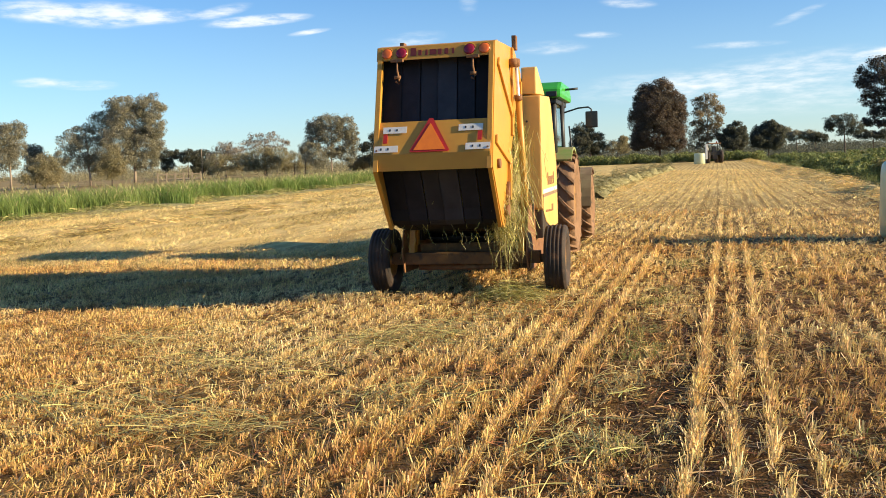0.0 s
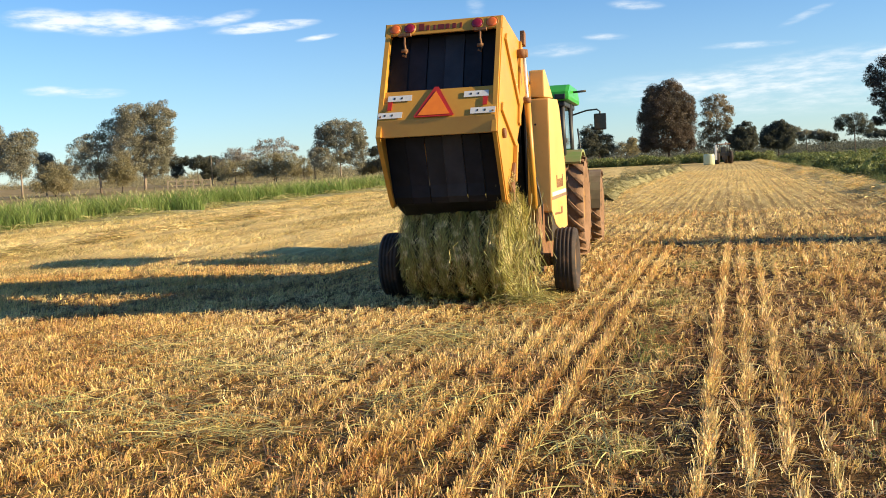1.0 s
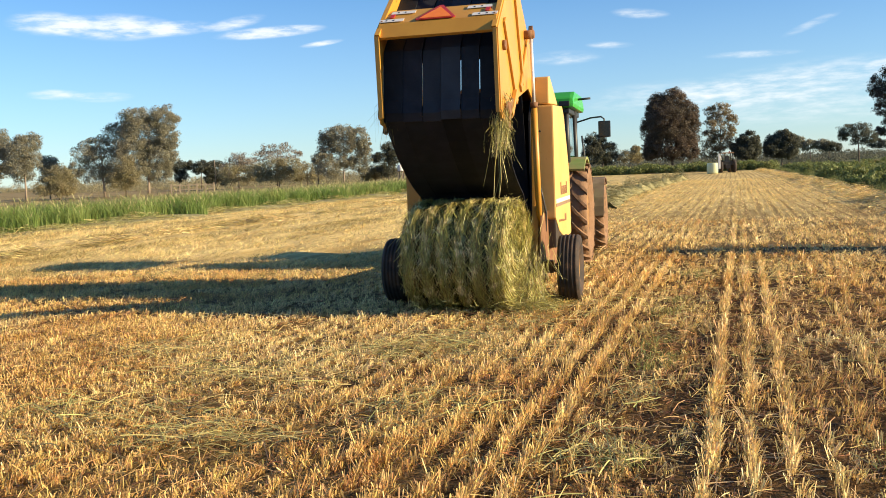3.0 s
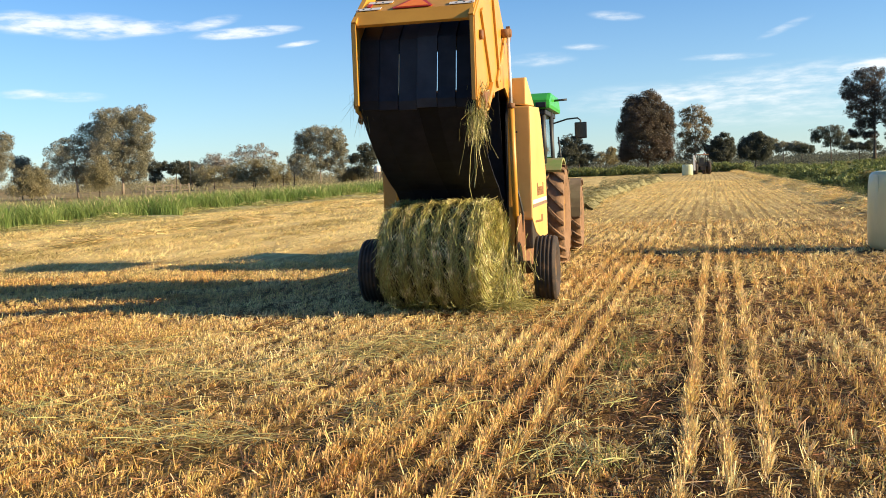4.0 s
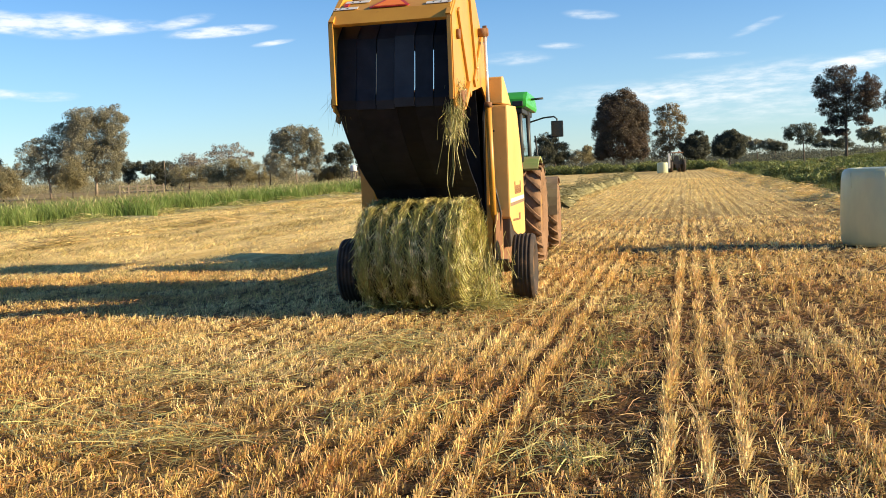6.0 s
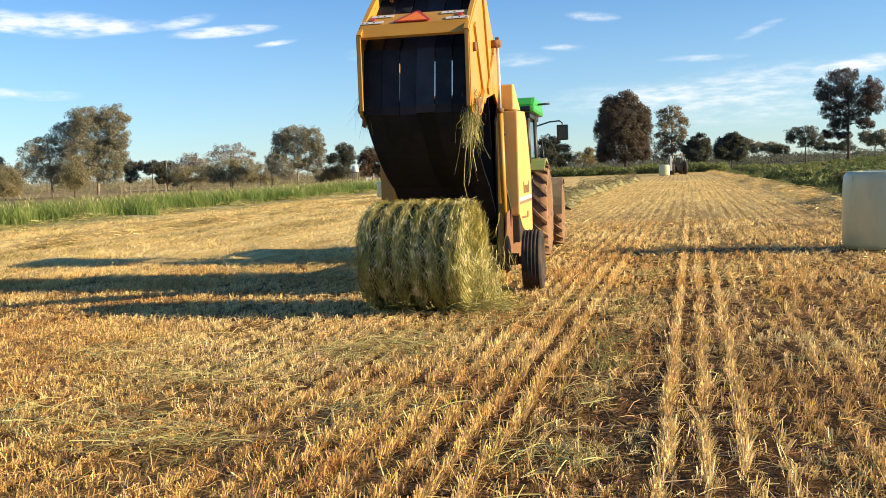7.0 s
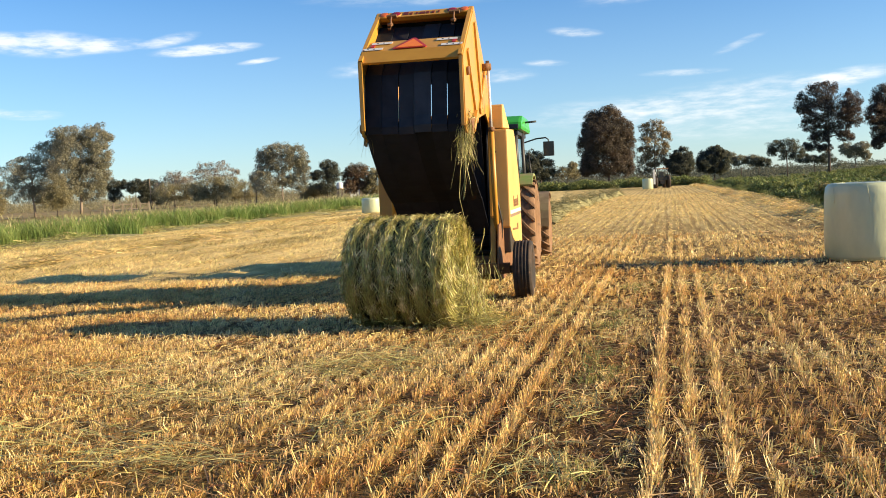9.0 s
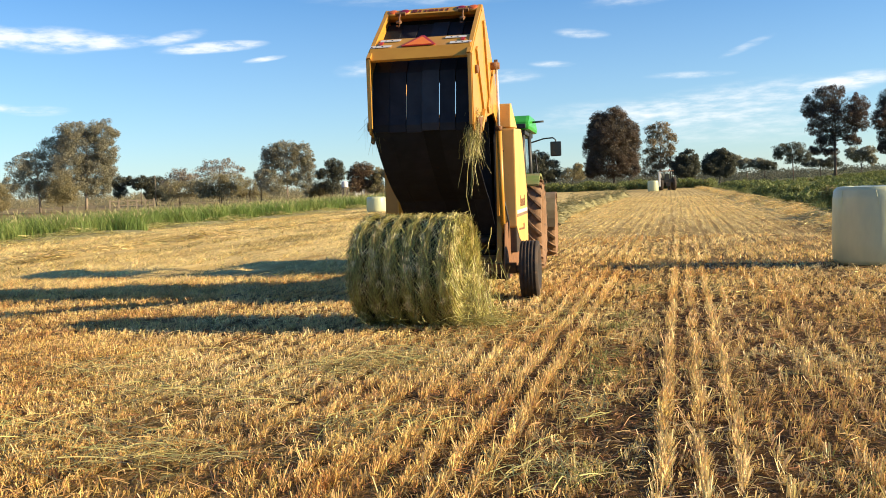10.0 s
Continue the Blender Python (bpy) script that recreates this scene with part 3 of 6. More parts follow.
    bx = np.repeat(x, per) + rng.normal(0, 0.06, m) * far
    by = np.repeat(y, per) + rng.normal(0, 0.08, m) * far
    bend = np.repeat(rng.normal(0.25, 0.7, (len(x), 2)), per, 0) + rng.normal(0, 0.5, (m, 2))
    h = rng.uniform(0.025, 0.085, m) * np.repeat(np.clip(1 + 0.4 * ridge, 0.5, 1.7), per)
    a = rng.uniform(0, math.tau, m)
    hw = np.stack([np.cos(a), np.sin(a), np.zeros(m)], 1) * (rng.uniform(0.003, 0.006, m) * far)[:, None]
    base = np.stack([bx, by, np.zeros(m)], 1)
    tip = base + np.stack([bend[:, 0] * h * 1.4, bend[:, 1] * h * 1.4, h], 1)
    tagged(quads("flattened_straw", np.stack([base - hw, base + hw, tip + hw * 0.7, tip - hw * 0.7], 1), "straw_flat"), "pale flattened straw lying in swathes", "straw", kind="stuff")
    # loose straw and swathes of green hay
    y = 1.5 + 14.5 * rng.uniform(0, 1, 30000) ** 1.2
    x = rng.uniform(-13, 5, 30000)
    z = rng.uniform(0.005, 0.05, len(x))
    tagged(lying("loose_straw", x, y, z, rng.uniform(0.04, 0.22, len(x)), rng.uniform(0.003, 0.006, len(x)), "straw", None, 3),
           "loose dry straw lying over the stubble", "straw", kind="stuff")
    n = 90000
    y = 1.5 + 10.0 * rng.uniform(0, 1, n)
    x = rng.uniform(-8.5, 4.0, n)
    tagged(lying("straw_litter", x, y, rng.uniform(0.0, 0.030, n), rng.uniform(0.02, 0.11, n), rng.uniform(0.003, 0.007, n), "debris", None, 2),
           "short broken brown straw littering the soil", "straw", kind="stuff")
    parts = []
    for cx, cy, lx, ly, ang, n in ((-0.76, 4.75, 0.14, 0.34, 1.3, 170), (-0.60, 6.1, 0.14, 0.3, 1.3, 120), (-0.5, 8.6, 0.18, 0.7, 1.5, 150), (-0.66, 3.6, 0.12, 0.25, 1.0, 90), (-3.1, 4.7, 0.5, 0.18, 0.45, 500), (-2.6, 7.6, 0.45, 0.35, 0.6, 800),
                                   (-3.7, 6.3, 0.6, 0.3, 0.3, 500), (-1.9, 5.6, 0.4, 0.2, 0.4, 260), (-4.9, 7.2, 0.5, 0.3, 0.2, 400), (-1.0, 10.4, 0.5, 1.2, 1.4, 500),
                                   (-5.5, 15.2, 1.2, 0.8, 0.4, 700), (0.6, 13.2, 0.5, 1.5, 1.5, 250), (-4.2, 5.1, 0.6, 0.2, 0.25, 350), (-1.9, 8.8, 0.3, 0.5, 0.7, 250), (0.9, 7.5, 0.4, 0.8, 0.8, 160)):
        c, s = math.cos(ang), math.sin(ang)
        n = int(n * 0.62)
        ang = ang + 0.25 * math.sin(cx * 7 + cy * 3)
        c, s = math.cos(ang), math.sin(ang)
        p, r = rng.normal(0, 1, n) * max(lx, ly) * 0.8, rng.normal(0, 1, n) * min(lx, ly) * 1.0
        parts.append(np.stack([cx + p * c - r * s, cy + p * s + r * c, rng.uniform(0.02, 0.08, n), ang + rng.normal(0, 0.75, n)], 1))
    q = np.concatenate(parts)
    n = len(q)
    tagged(lying("loose_hay", q[:, 0], q[:, 1], q[:, 2], rng.uniform(0.08, 0.38, n), rng.uniform(0.003, 0.007, n), "stalk", q[:, 3], 5),
           "wisps of green cut hay left on the stubble", "hay", kind="stuff")
    # low green weeds in the wheel track
    x = np.concatenate([rng.normal(-0.68, 0.14, 5200), rng.normal(0.78, 0.12, 900), rng.uniform(-6, 2, 1500)])
    y = np.concatenate([2.8 + 11 * rng.uniform(0, 1, 5200) ** 1.3, rng.uniform(4, 16, 900), rng.uniform(3, 15, 1500)])
    ok = patch_noise(x, y, 0.4, 0.6, 11) > 0.45
    x, y = x[ok] + ROW_SLOPE * y[ok], y[ok]
    n = len(x)
    tagged(standing("weeds", x, y, rng.uniform(0.02, 0.06, n), rng.uniform(0.003, 0.007, n), 0.6, "weed", 0.0), "small green weeds sprouting in the wheel track", "weeds", kind="stuff")


make_stubble()


def make_windrow(name, path, half, height, n, mat, label, core=None):
    """A raked row of hay: a low ridge of tangled stalks along a path."""
    pts = np.array(path, float)
    seg = np.linalg.norm(np.diff(pts, axis=0), axis=1)
    cum = np.concatenate([[0], np.cumsum(seg)])
    d = rng.uniform(0, cum[-1], n)
    cx, cy = np.interp(d, cum, pts[:, 0]), np.interp(d, cum, pts[:, 1])
    lump = np.sin(d * 1.3) + 0.7 * np.sin(d * 0.47 + 2) + 0.5 * np.sin(d * 3.1)
    ok = lump > -0.7
    d, cx, cy = d[ok], cx[ok], cy[ok]
    n = len(d)
    o = np.clip(rng.normal(0, 0.45, n), -1, 1)
    x = cx + o * half * (1 + 0.3 * np.sin(d * 1.7))
    z = rng.uniform(0, 1, n) * height * (1 - o * o) * (0.7 + 0.4 * np.sin(d * 0.9 + 1) + 0.25 * np.sin(d * 2.6)) + 0.02
    if core:
        bm = bmesh.new()
        rows = []
        for i in range(int(cum[-1] / 0.3) + 1):
            px, py = float(np.interp(i * 0.3, cum, pts[:, 0])), float(np.interp(i * 0.3, cum, pts[:, 1]))
            grow = 0.55 + 0.7 * noise.noise(Vector((px, py * 0.6, 3))) + 0.3 * noise.noise(Vector((px, py * 1.9, 7)))
            rows.append([bm.verts.new((px + half * o + 0.25 * half * noise.noise(Vector((o * 2, py * 1.3, 1))), py,
                                       max(0.0, height * 0.75 * (1 - o * o) * max(0.1, grow) + 0.10 * noise.noise(Vector((o * 3, py * 2.7, 5)))) - 0.06)) for o in (-1.2, -0.9, -0.6, -0.3, 0, 0.3, 0.6, 0.9, 1.2)])
        for p, q in zip(rows, rows[1:]):
            for k in range(8):
                bm.faces.new((p[k], p[k + 1], q[k + 1], q[k]))
        tagged(part("windrow_bed", bm, core), label, "hay", kind="stuff")
    tagged(lying(name, x, cy, z, rng.uniform(0.15, 0.45, n), rng.uniform(0.010, 0.022, n), mat), label, "hay", kind="stuff")


make_windrow("windrow", ((-4.3, 33), (-4.9, 42), (-4.7, 60), (-4.0, 84)), 0.55, 0.75, 13000, "hay_bed", "raked row of greenish hay left on the field", "hay_bed")
make_windrow("windrow", ((-23.4, 18), (-23.6, 40), (-23.4, 75)), 1.4, 0.30, 13000, "stalk", "dry hay along the edge of the standing crop", "hay_bed")
make_windrow("windrow", ((-15.5, 15), (-16.2, 24), (-16.0, 40), (-15.0, 66)), 0.8, 0.20, 9000, "straw_flat", "thin raked row of dry hay across the stubble")
make_windrow("windrow", ((4.6, 24), (4.7, 40), (4.4, 70), (3.6, 128)), 0.75, 0.34, 16000, "straw_far", "pale straw heaped along the weedy field edge")


# ---- standing crop, weeds and hedges ----
def tall_blades(name, x, y, h, w, mat, lean=0.28, z0=0.0):
    n = len(x)
    a = rng.uniform(0, math.tau, n)
    side = np.stack([np.cos(a), np.sin(a), np.zeros(n)], 1)
    t = np.linspace(0, 1, 3)[None, :, None]
    base = np.stack([x, y, np.zeros(n) + z0], 1)[:, None, :]
    b = rng.normal(0, lean, (n, 2)) * h[:, None]
    b[:, 0] -= 0.10 * h
    p = base + np.concatenate([b[:, None, 0:1] * t * t, b[:, None, 1:2] * t * t, h[:, None, None] * (t - 0.12 * t * t)], 2)
    return strips(name, p, w, side, mat, None, 0.25)


def make_crop():
    n = 74000
    y = 14 + 92 * rng.uniform(0, 1, n) ** 1.35
    x = -24.3 - np.abs(rng.normal(0, 1, n)) * 2.6 + 0.9 * np.sin(y * 0.55) * np.cos(y * 0.17) + 0.5 * np.sin(y * 1.9)
    clump = patch_noise(x, y, 0.9, 1.1, 41)
    ok = clump > -0.9 + 0.5 * rng.uniform(-1, 1, n)
    x, y, clump = x[ok], y[ok], clump[ok]
    n = len(x)
    ht = np.clip(rng.normal(0.79, 0.15, n) + 0.15 * clump + 0.06 * np.sin(y * 2.3), 0.22, 1.2)
    tagged(tall_blades("standing_crop", x, y, ht, rng.uniform(0.008, 0.021, n) * (1 + y / 60), "crop", 0.34), "tall green standing oats beside the cut field", "crop", kind="stuff")
    pick = rng.uniform(0, 1, n) < 0.09
    hx, hy, hh = x[pick], y[pick], ht[pick]
    m = len(hx)
    tagged(standing("oat_heads", hx + rng.normal(-0.06, 0.1, m), hy + rng.normal(0, 0.1, m), rng.uniform(0.10, 0.22, m), rng.uniform(0.014, 0.03, m) * (1 + hy / 80), 0.55, "oat_head", hh - 0.10), "pale drooping heads of the oats", "crop", kind="stuff")


make_crop()


def leaf_faces(centres, radius, per, size, flat=0.85):
    """Three-cornered leaves on the shells of balls round the centres, facing outwards more or less."""
    n = len(centres) * per
    c = np.repeat(centres, per, 0)
    r = np.repeat(radius, per)
    out = unit(rng.normal(0, 1, (n, 3)))
    d = out * (rng.uniform(0.2, 1, n) ** 0.45 * r)[:, None]
    d[:, 2] *= flat
    p = c + d
    nrm = unit(out + 0.9 * rng.normal(0, 1, (n, 3)))
    u = unit(np.cross(nrm, rng.normal(0, 1, (n, 3))))
    v = np.cross(nrm, u)
    s = rng.uniform(0.6, 1.35, n)[:, None] * size
    return np.stack([p - u * s, p + u * s * 0.6 + v * s * 0.55, p + u * s * 0.6 - v * s * 0.55], 1)


def leaves(name, verts, mat, parent=None):
    """Many loose three-cornered faces from an array (n, 3, 3)."""
    n = len(verts)
    me = bpy.data.meshes.new(name)
    me.vertices.add(n * 3)
    me.vertices.foreach_set("co", np.ascontiguousarray(verts, dtype=np.float32).ravel())
    me.loops.add(n * 3)
    me.loops.foreach_set("vertex_index", np.arange(n * 3, dtype=np.int32))
    me.polygons.add(n)
    me.polygons.foreach_set("loop_start", np.arange(0, n * 3, 3, dtype=np.int32))
    me.update(calc_edges=True)
    me.materials.append(M[mat])
    ob = new(name, me)
    if parent is not None:
        ob.parent = parent
    return ob


def make_bank():
    # rank weeds in heaps along the field's edge
    n = 900
    y = 27 + 110 * rng.uniform(0, 1, n) ** 1.3
    x = 6.2 + np.abs(rng.normal(0, 1, n)) * 1.9 + 0.6 * np.sin(y * 0.35) + np.clip((y - 60) * 0.012, 0, 1)
    lump = 0.5 + 0.5 * np.sin(y * 0.9 + x) * np.sin(y * 0.31 + 1)
    r = rng.uniform(0.18, 0.42, n) * (0.6 + 0.8 * lump)
    c = np.stack([x, y, r * 0.5 + rng.uniform(0, 0.55, n) * lump], 1)
    tagged(leaves("weed_bank", leaf_faces(c, r, 150, 0.085), "bush"), "rank green weeds heaped along the field edge", "weeds", kind="stuff")
    n = 12000
    y = 25 + 115 * rng.uniform(0, 1, n) ** 1.3
    x = 5.7 + 6 * rng.uniform(0, 1, n) ** 1.4
    tagged(tall_blades("tall_grass", x, y, np.clip(rng.normal(0.34, 0.13, n), 0.1, 0.7), rng.uniform(0.012, 0.03, n), "bush", 0.5), "green grass among the weeds of the field edge", "grass", kind="stuff")
    # low rows of vines on the land that climbs behind it
    for k in range(9):
        n = 70 + 12 * k
        y = 34 + 7 * k + 105 * rng.uniform(0, 1, n)
        x = 12.5 + 3.4 * k + rng.normal(0, 0.3, n)
        r = rng.uniform(0.2, 0.42, n)
        c = np.stack([x, y, rise(12.5 + 3.4 * k) + r * 0.6], 1)
        tagged(leaves("vine_row", leaf_faces(c, r, 90, 0.10), "bush"), "low broken row of green shrubs on dry ground", "shrubs", kind="stuff")
    # hedge that closes the far end of the field
    n = 420
    x = rng.uniform(-26, 6, n)
    y = 134.5 + rng.uniform(0, 6, n)
    r = rng.uniform(0.5, 0.95, n)
    c = np.stack([x, y, r * 0.7 + 0.15 * np.sin(x)], 1)
    tagged(leaves("hedge", leaf_faces(c, r, 130, 0.13), "bush"), "low green hedge closing the far end", "hedge", kind="stuff")
    # distant scrub on the horizon
    for x0, x1, y0, y1, n, zmax, mat in ((-150, -40, 170, 215, 420, 1.4, "leaf_olive"), (-40, 80, 190, 260, 420, 1.8, "leaf_dark"), (-330, -60, 300, 420, 420, 3.0, "leaf_olive"), (-60, 190, 320, 430, 420, 3.4, "leaf_dark")):
        x, y = rng.uniform(x0, x1, n), rng.uniform(y0, y1, n)
        r = rng.uniform(0.5, 1.0, n) * zmax
        c = np.stack([x, y, r * 0.55], 1)
        tagged(leaves("far_scrub", leaf_faces(c, r, 90, 0.22 * zmax / 2), mat), "distant band of scrub and trees", "trees", kind="stuff")


make_bank()


# ---- trees ----
def tree(x, y, z, turn, lobes, leaf, bark, label, sparse=1.0):
    """A tapered trunk with limbs into the lobes of its crown; lobes: offset, height, half width, half height.
    Each lobe is a cloud of small clumps of leaves, thicker or thinner by sparse."""
    t = empty("tree", pose(x, y, z, 0, 0, turn))
    g = np.random.default_rng(int(abs(x * 13 + y * 7)) + 5)
    keep = rng.bit_generator.state
    top = max(c[1] + c[3] for c in lobes)
    low = min(c[1] - c[3] for c in lobes)
    mid = sum(c[0] for c in lobes) / len(lobes)
    tr = max(0.09, top * 0.017)
    fork = Vector((mid * 0.25, 0, max(0.4, low + 0.1 * (top - low))))
    head = Vector((mid * 0.8, 0, low + 0.72 * (top - low)))
    bm = bmesh.new()
    add_tube(bm, [(0, 0, -0.3), (mid * 0.08 + 0.03, 0, fork.z * 0.5), fork, (fork + head) / 2 + Vector((0.12, 0.05, 0)), head], tr, 8, tr * 0.3)
    stem = part("trunk", bm, bark, t)
    cs, rs = [], []
    for cx, cz, rx, rz in lobes:
        dy = g.uniform(-0.5, 0.5) * rx
        f = fork.lerp(head, g.uniform(0.0, 0.6))
        end = Vector((cx, dy, cz))
        part("limb", tube([f, f.lerp(end, 0.5) + Vector((g.normal(0, 0.1), 0, -0.05 * top * g.uniform(-0.3, 1))), end], tr * 0.45, 5, tr * 0.1), bark, stem)
        rx, rz = rx * 1.1, rz * 1.1
        k = int(max(36, 34.0 * (rx * rz) ** 0.75) * (0.4 + 0.6 * sparse))
        d = unit(g.normal(0, 1, (k, 3))) * (g.uniform(0.15, 1.0, k) ** 0.4)[:, None]
        cs.append(np.stack([cx + d[:, 0] * rx * 0.95, dy + d[:, 1] * (rx + rz) * 0.45, cz + d[:, 2] * rz * 0.95], 1))
        rs.append(g.uniform(0.6, 1.3, k) * (0.19 * (rx + rz) * 0.5 + 0.22))
    cs, rs = np.concatenate(cs), np.concatenate(rs)
    far = math.hypot(x, y)
    size = 0.00062 * far + 0.01
    per = int(max(24, 4.2 * sparse * (rs.mean() / size) ** 2))
    ob = leaves("crown", leaf_faces(cs, rs, min(per, 130), size), leaf, t)
    rng.bit_generator.state = keep
    ob["label"] = label.split(" with")[0] + " leaves"
    return tagged(t, label, "tree", "trees round the field")


G1 = "grey-green gum tree with pale limbs beyond the crop"
G2 = "bushy olive-green tree behind the crop"
D1 = "dark rounded tree at the field's end"
tree(-83.7, 95.0, 0.00, 41, ((0.7, 7.2, 1.4, 1.2), (-0.3, 6.3, 1.4, 1.5), (0.9, 5.1, 1.2, 1.4), (-0.5, 3.9, 1.7, 1.7)), "leaf_grey", "bark", G1, sparse=0.7)
tree(-90.6, 97.0, 0.00, 43, ((0.4, 7.4, 2.4, 1.8), (0.9, 5.4, 2.4, 1.8), (-0.5, 3.8, 2.4, 1.5)), "leaf_grey", "bark", G1, sparse=0.7)
tree(-88.5, 105.0, 0.00, 40, ((-0.1, 4.6, 1.4, 1.2), (0.4, 3.6, 1.3, 1.2)), "leaf_grey", "bark", G1, sparse=0.8)
tree(-77.1, 93.0, 0.00, 40, ((0.1, 2.6, 1.9, 1.3), (-0.5, 1.7, 2.1, 1.2), (0.9, 1.8, 1.6, 1.2)), "leaf_olive", "bark_dark", G2, sparse=0.75)
tree(-72.2, 104.0, 0.00, 35, ((-1.1, 9.8, 2.0, 1.6), (2.5, 10.1, 1.9, 1.5), (0.1, 8.0, 3.1, 2.1), (2.8, 7.4, 1.2, 1.9), (-1.7, 5.9, 2.0, 1.9), (1.6, 5.1, 2.2, 2.0), (1.2, 3.0, 2.2, 1.2), (-0.8, 3.8, 1.4, 1.1)), "leaf_grey", "bark", "tall grey-green gum tree with a pale forked trunk", sparse=0.7)
tree(-78.2, 103.0, 0.00, 37, ((1.6, 8.4, 1.2, 1.2), (-0.3, 6.9, 1.5, 1.1), (-2.2, 5.6, 1.6, 1.5), (-3.3, 3.7, 1.0, 1.1), (0.1, 5.1, 2.0, 1.6), (-1.4, 3.2, 2.2, 1.2), (2.4, 6.5, 1.6, 1.7), (0.6, 3.0, 1.4, 0.9)), "leaf_grey", "bark", "spreading grey-green gum tree with bare pale lower limbs", sparse=0.55)
tree(-71.3, 98.0, 0.00, 36, ((-0.0, 3.3, 1.6, 1.6), (0.6, 2.4, 1.5, 1.3), (-0.7, 2.1, 1.5, 1.2)), "leaf_olive", "bark_dark", G2, sparse=0.75)
tree(-104.1, 160.0, 0.00, 33, ((-0.0, 4.7, 2.0, 1.2), (0.6, 2.7, 1.2, 1.2), (2.5, 4.7, 0.9, 0.8)), "leaf_dark", "bark_dark", "small dark tree far behind the crop")
tree(-99.0, 160.0, 0.00, 32, ((0.3, 4.6, 1.7, 1.0), (-0.4, 3.7, 1.0, 0.6), (1.5, 3.6, 1.0, 0.7)), "leaf_dark", "bark_dark", "small dark umbrella-shaped tree far behind the crop")
tree(-96.7, 162.0, 0.00, 31, ((0.1, 3.8, 2.1, 1.6), (-1.0, 2.0, 1.5, 1.1), (1.3, 2.2, 1.6, 1.4)), "leaf_dark", "bark_dark", "small dark tree far behind the crop")
tree(-85.1, 150.0, 0.00, 30, ((0.4, 5.0, 2.5, 1.3), (-0.9, 3.7, 2.1, 1.5), (1.8, 4.0, 1.9, 1.3)), "leaf_twig", "bark_dark", "sparse olive-brown tree behind the crop", sparse=0.4)
tree(-83.0, 143.0, 0.00, 30, ((0.1, 2.6, 2.0, 1.6), (2.4, 2.4, 2.2, 1.5), (4.3, 2.7, 1.4, 1.6)), "leaf_olive", "bark_dark", "sparse olive-brown tree behind the crop", sparse=0.5)
tree(-81.4, 158.0, 0.00, 27, ((-1.3, 7.0, 1.6, 1.0), (1.3, 7.1, 1.8, 1.0), (4.0, 5.8, 1.3, 1.0), (-3.1, 5.7, 1.3, 1.0), (0.4, 5.5, 2.8, 1.3)), "leaf_twig", "bark_dark", "sparse olive-brown tree behind the crop", sparse=0.35)
tree(-72.3, 141.0, 0.00, 27, ((-0.5, 3.2, 2.5, 1.7), (1.9, 3.3, 2.1, 1.5), (-2.7, 2.6, 1.7, 1.5), (0.0, 2.1, 2.9, 1.2)), "leaf_olive", "bark_dark", "sparse olive-brown tree behind the crop", sparse=0.5)
tree(-71.5, 150.0, 0.00, 25, ((-0.1, 2.5, 2.0, 1.7), (1.6, 1.9, 1.6, 1.2), (-1.3, 2.0, 1.6, 1.2)), "leaf_olive", "bark_dark", "sparse olive-brown tree behind the crop", sparse=0.5)
tree(-59.3, 138.0, 0.00, 23, ((-2.4, 7.7, 1.6, 1.3), (-0.0, 8.3, 2.4, 1.1), (2.6, 7.5, 1.7, 1.6), (3.6, 5.9, 1.2, 1.3), (-2.7, 5.2, 1.5, 1.4), (0.2, 6.4, 2.6, 1.6), (2.8, 3.6, 1.8, 1.8), (-2.1, 2.8, 2.0, 1.6), (0.5, 3.7, 1.6, 1.1)), "leaf_grey", "bark", "broad rounded gum tree with a bare pale trunk", sparse=0.7)
tree(-65.2, 141.0, 0.00, 25, ((-0.0, 4.4, 0.9, 0.8), (0.4, 3.1, 0.9, 0.9)), "leaf_grey", "bark_dark", G2)
tree(-55.3, 142.0, 0.00, 21, ((0.0, 1.7, 1.5, 1.2), (-1.3, 1.4, 1.1, 0.9)), "leaf_olive", "bark_dark", G2)
tree(-52.8, 141.0, 0.00, 21, ((0.4, 5.5, 1.4, 1.0), (-1.0, 4.1, 1.6, 0.8), (1.2, 4.1, 1.3, 1.1), (0.0, 2.3, 1.6, 1.4)), "leaf_dark", "bark_dark", "small dark domed tree behind the crop")
tree(-49.5, 146.0, 0.00, 19, ((0.3, 4.7, 1.8, 1.0), (-0.8, 3.7, 1.5, 1.1), (1.2, 3.1, 1.7, 1.5), (-0.9, 2.2, 1.5, 1.1)), "leaf_rust", "bark_dark", "brown-leaved tree behind the crop")
tree(-47.1, 147.0, 0.00, 18, ((0.1, 3.6, 1.3, 1.3), (-0.4, 1.7, 1.7, 1.3)), "leaf_olive", "bark_dark", G2)
tree(-44.2, 148.0, 0.00, 17, ((0.1, 3.8, 1.7, 1.3), (0.6, 2.1, 1.7, 1.3)), "leaf_grey", "bark_dark", G2)
tree(-18.3, 142.0, 0.00, 7, ((-1.3, 5.2, 1.6, 1.0), (0.4, 3.6, 1.7, 1.4), (-1.5, 3.2, 1.6, 1.4)), "leaf_dark", "bark_dark", D1)
tree(-17.2, 144.0, 0.00, 7, ((-0.3, 2.6, 1.2, 0.9), (-1.2, 2.4, 1.1, 0.9)), "leaf_dark", "bark_dark", D1)
tree(-17.2, 169.0, 0.00, 6, ((-0.7, 2.9, 1.7, 1.2), (1.4, 2.7, 1.3, 1.1), (1.1, 4.1, 0.7, 0.6)), "leaf_olive", "bark_dark", "pale low tree far off")
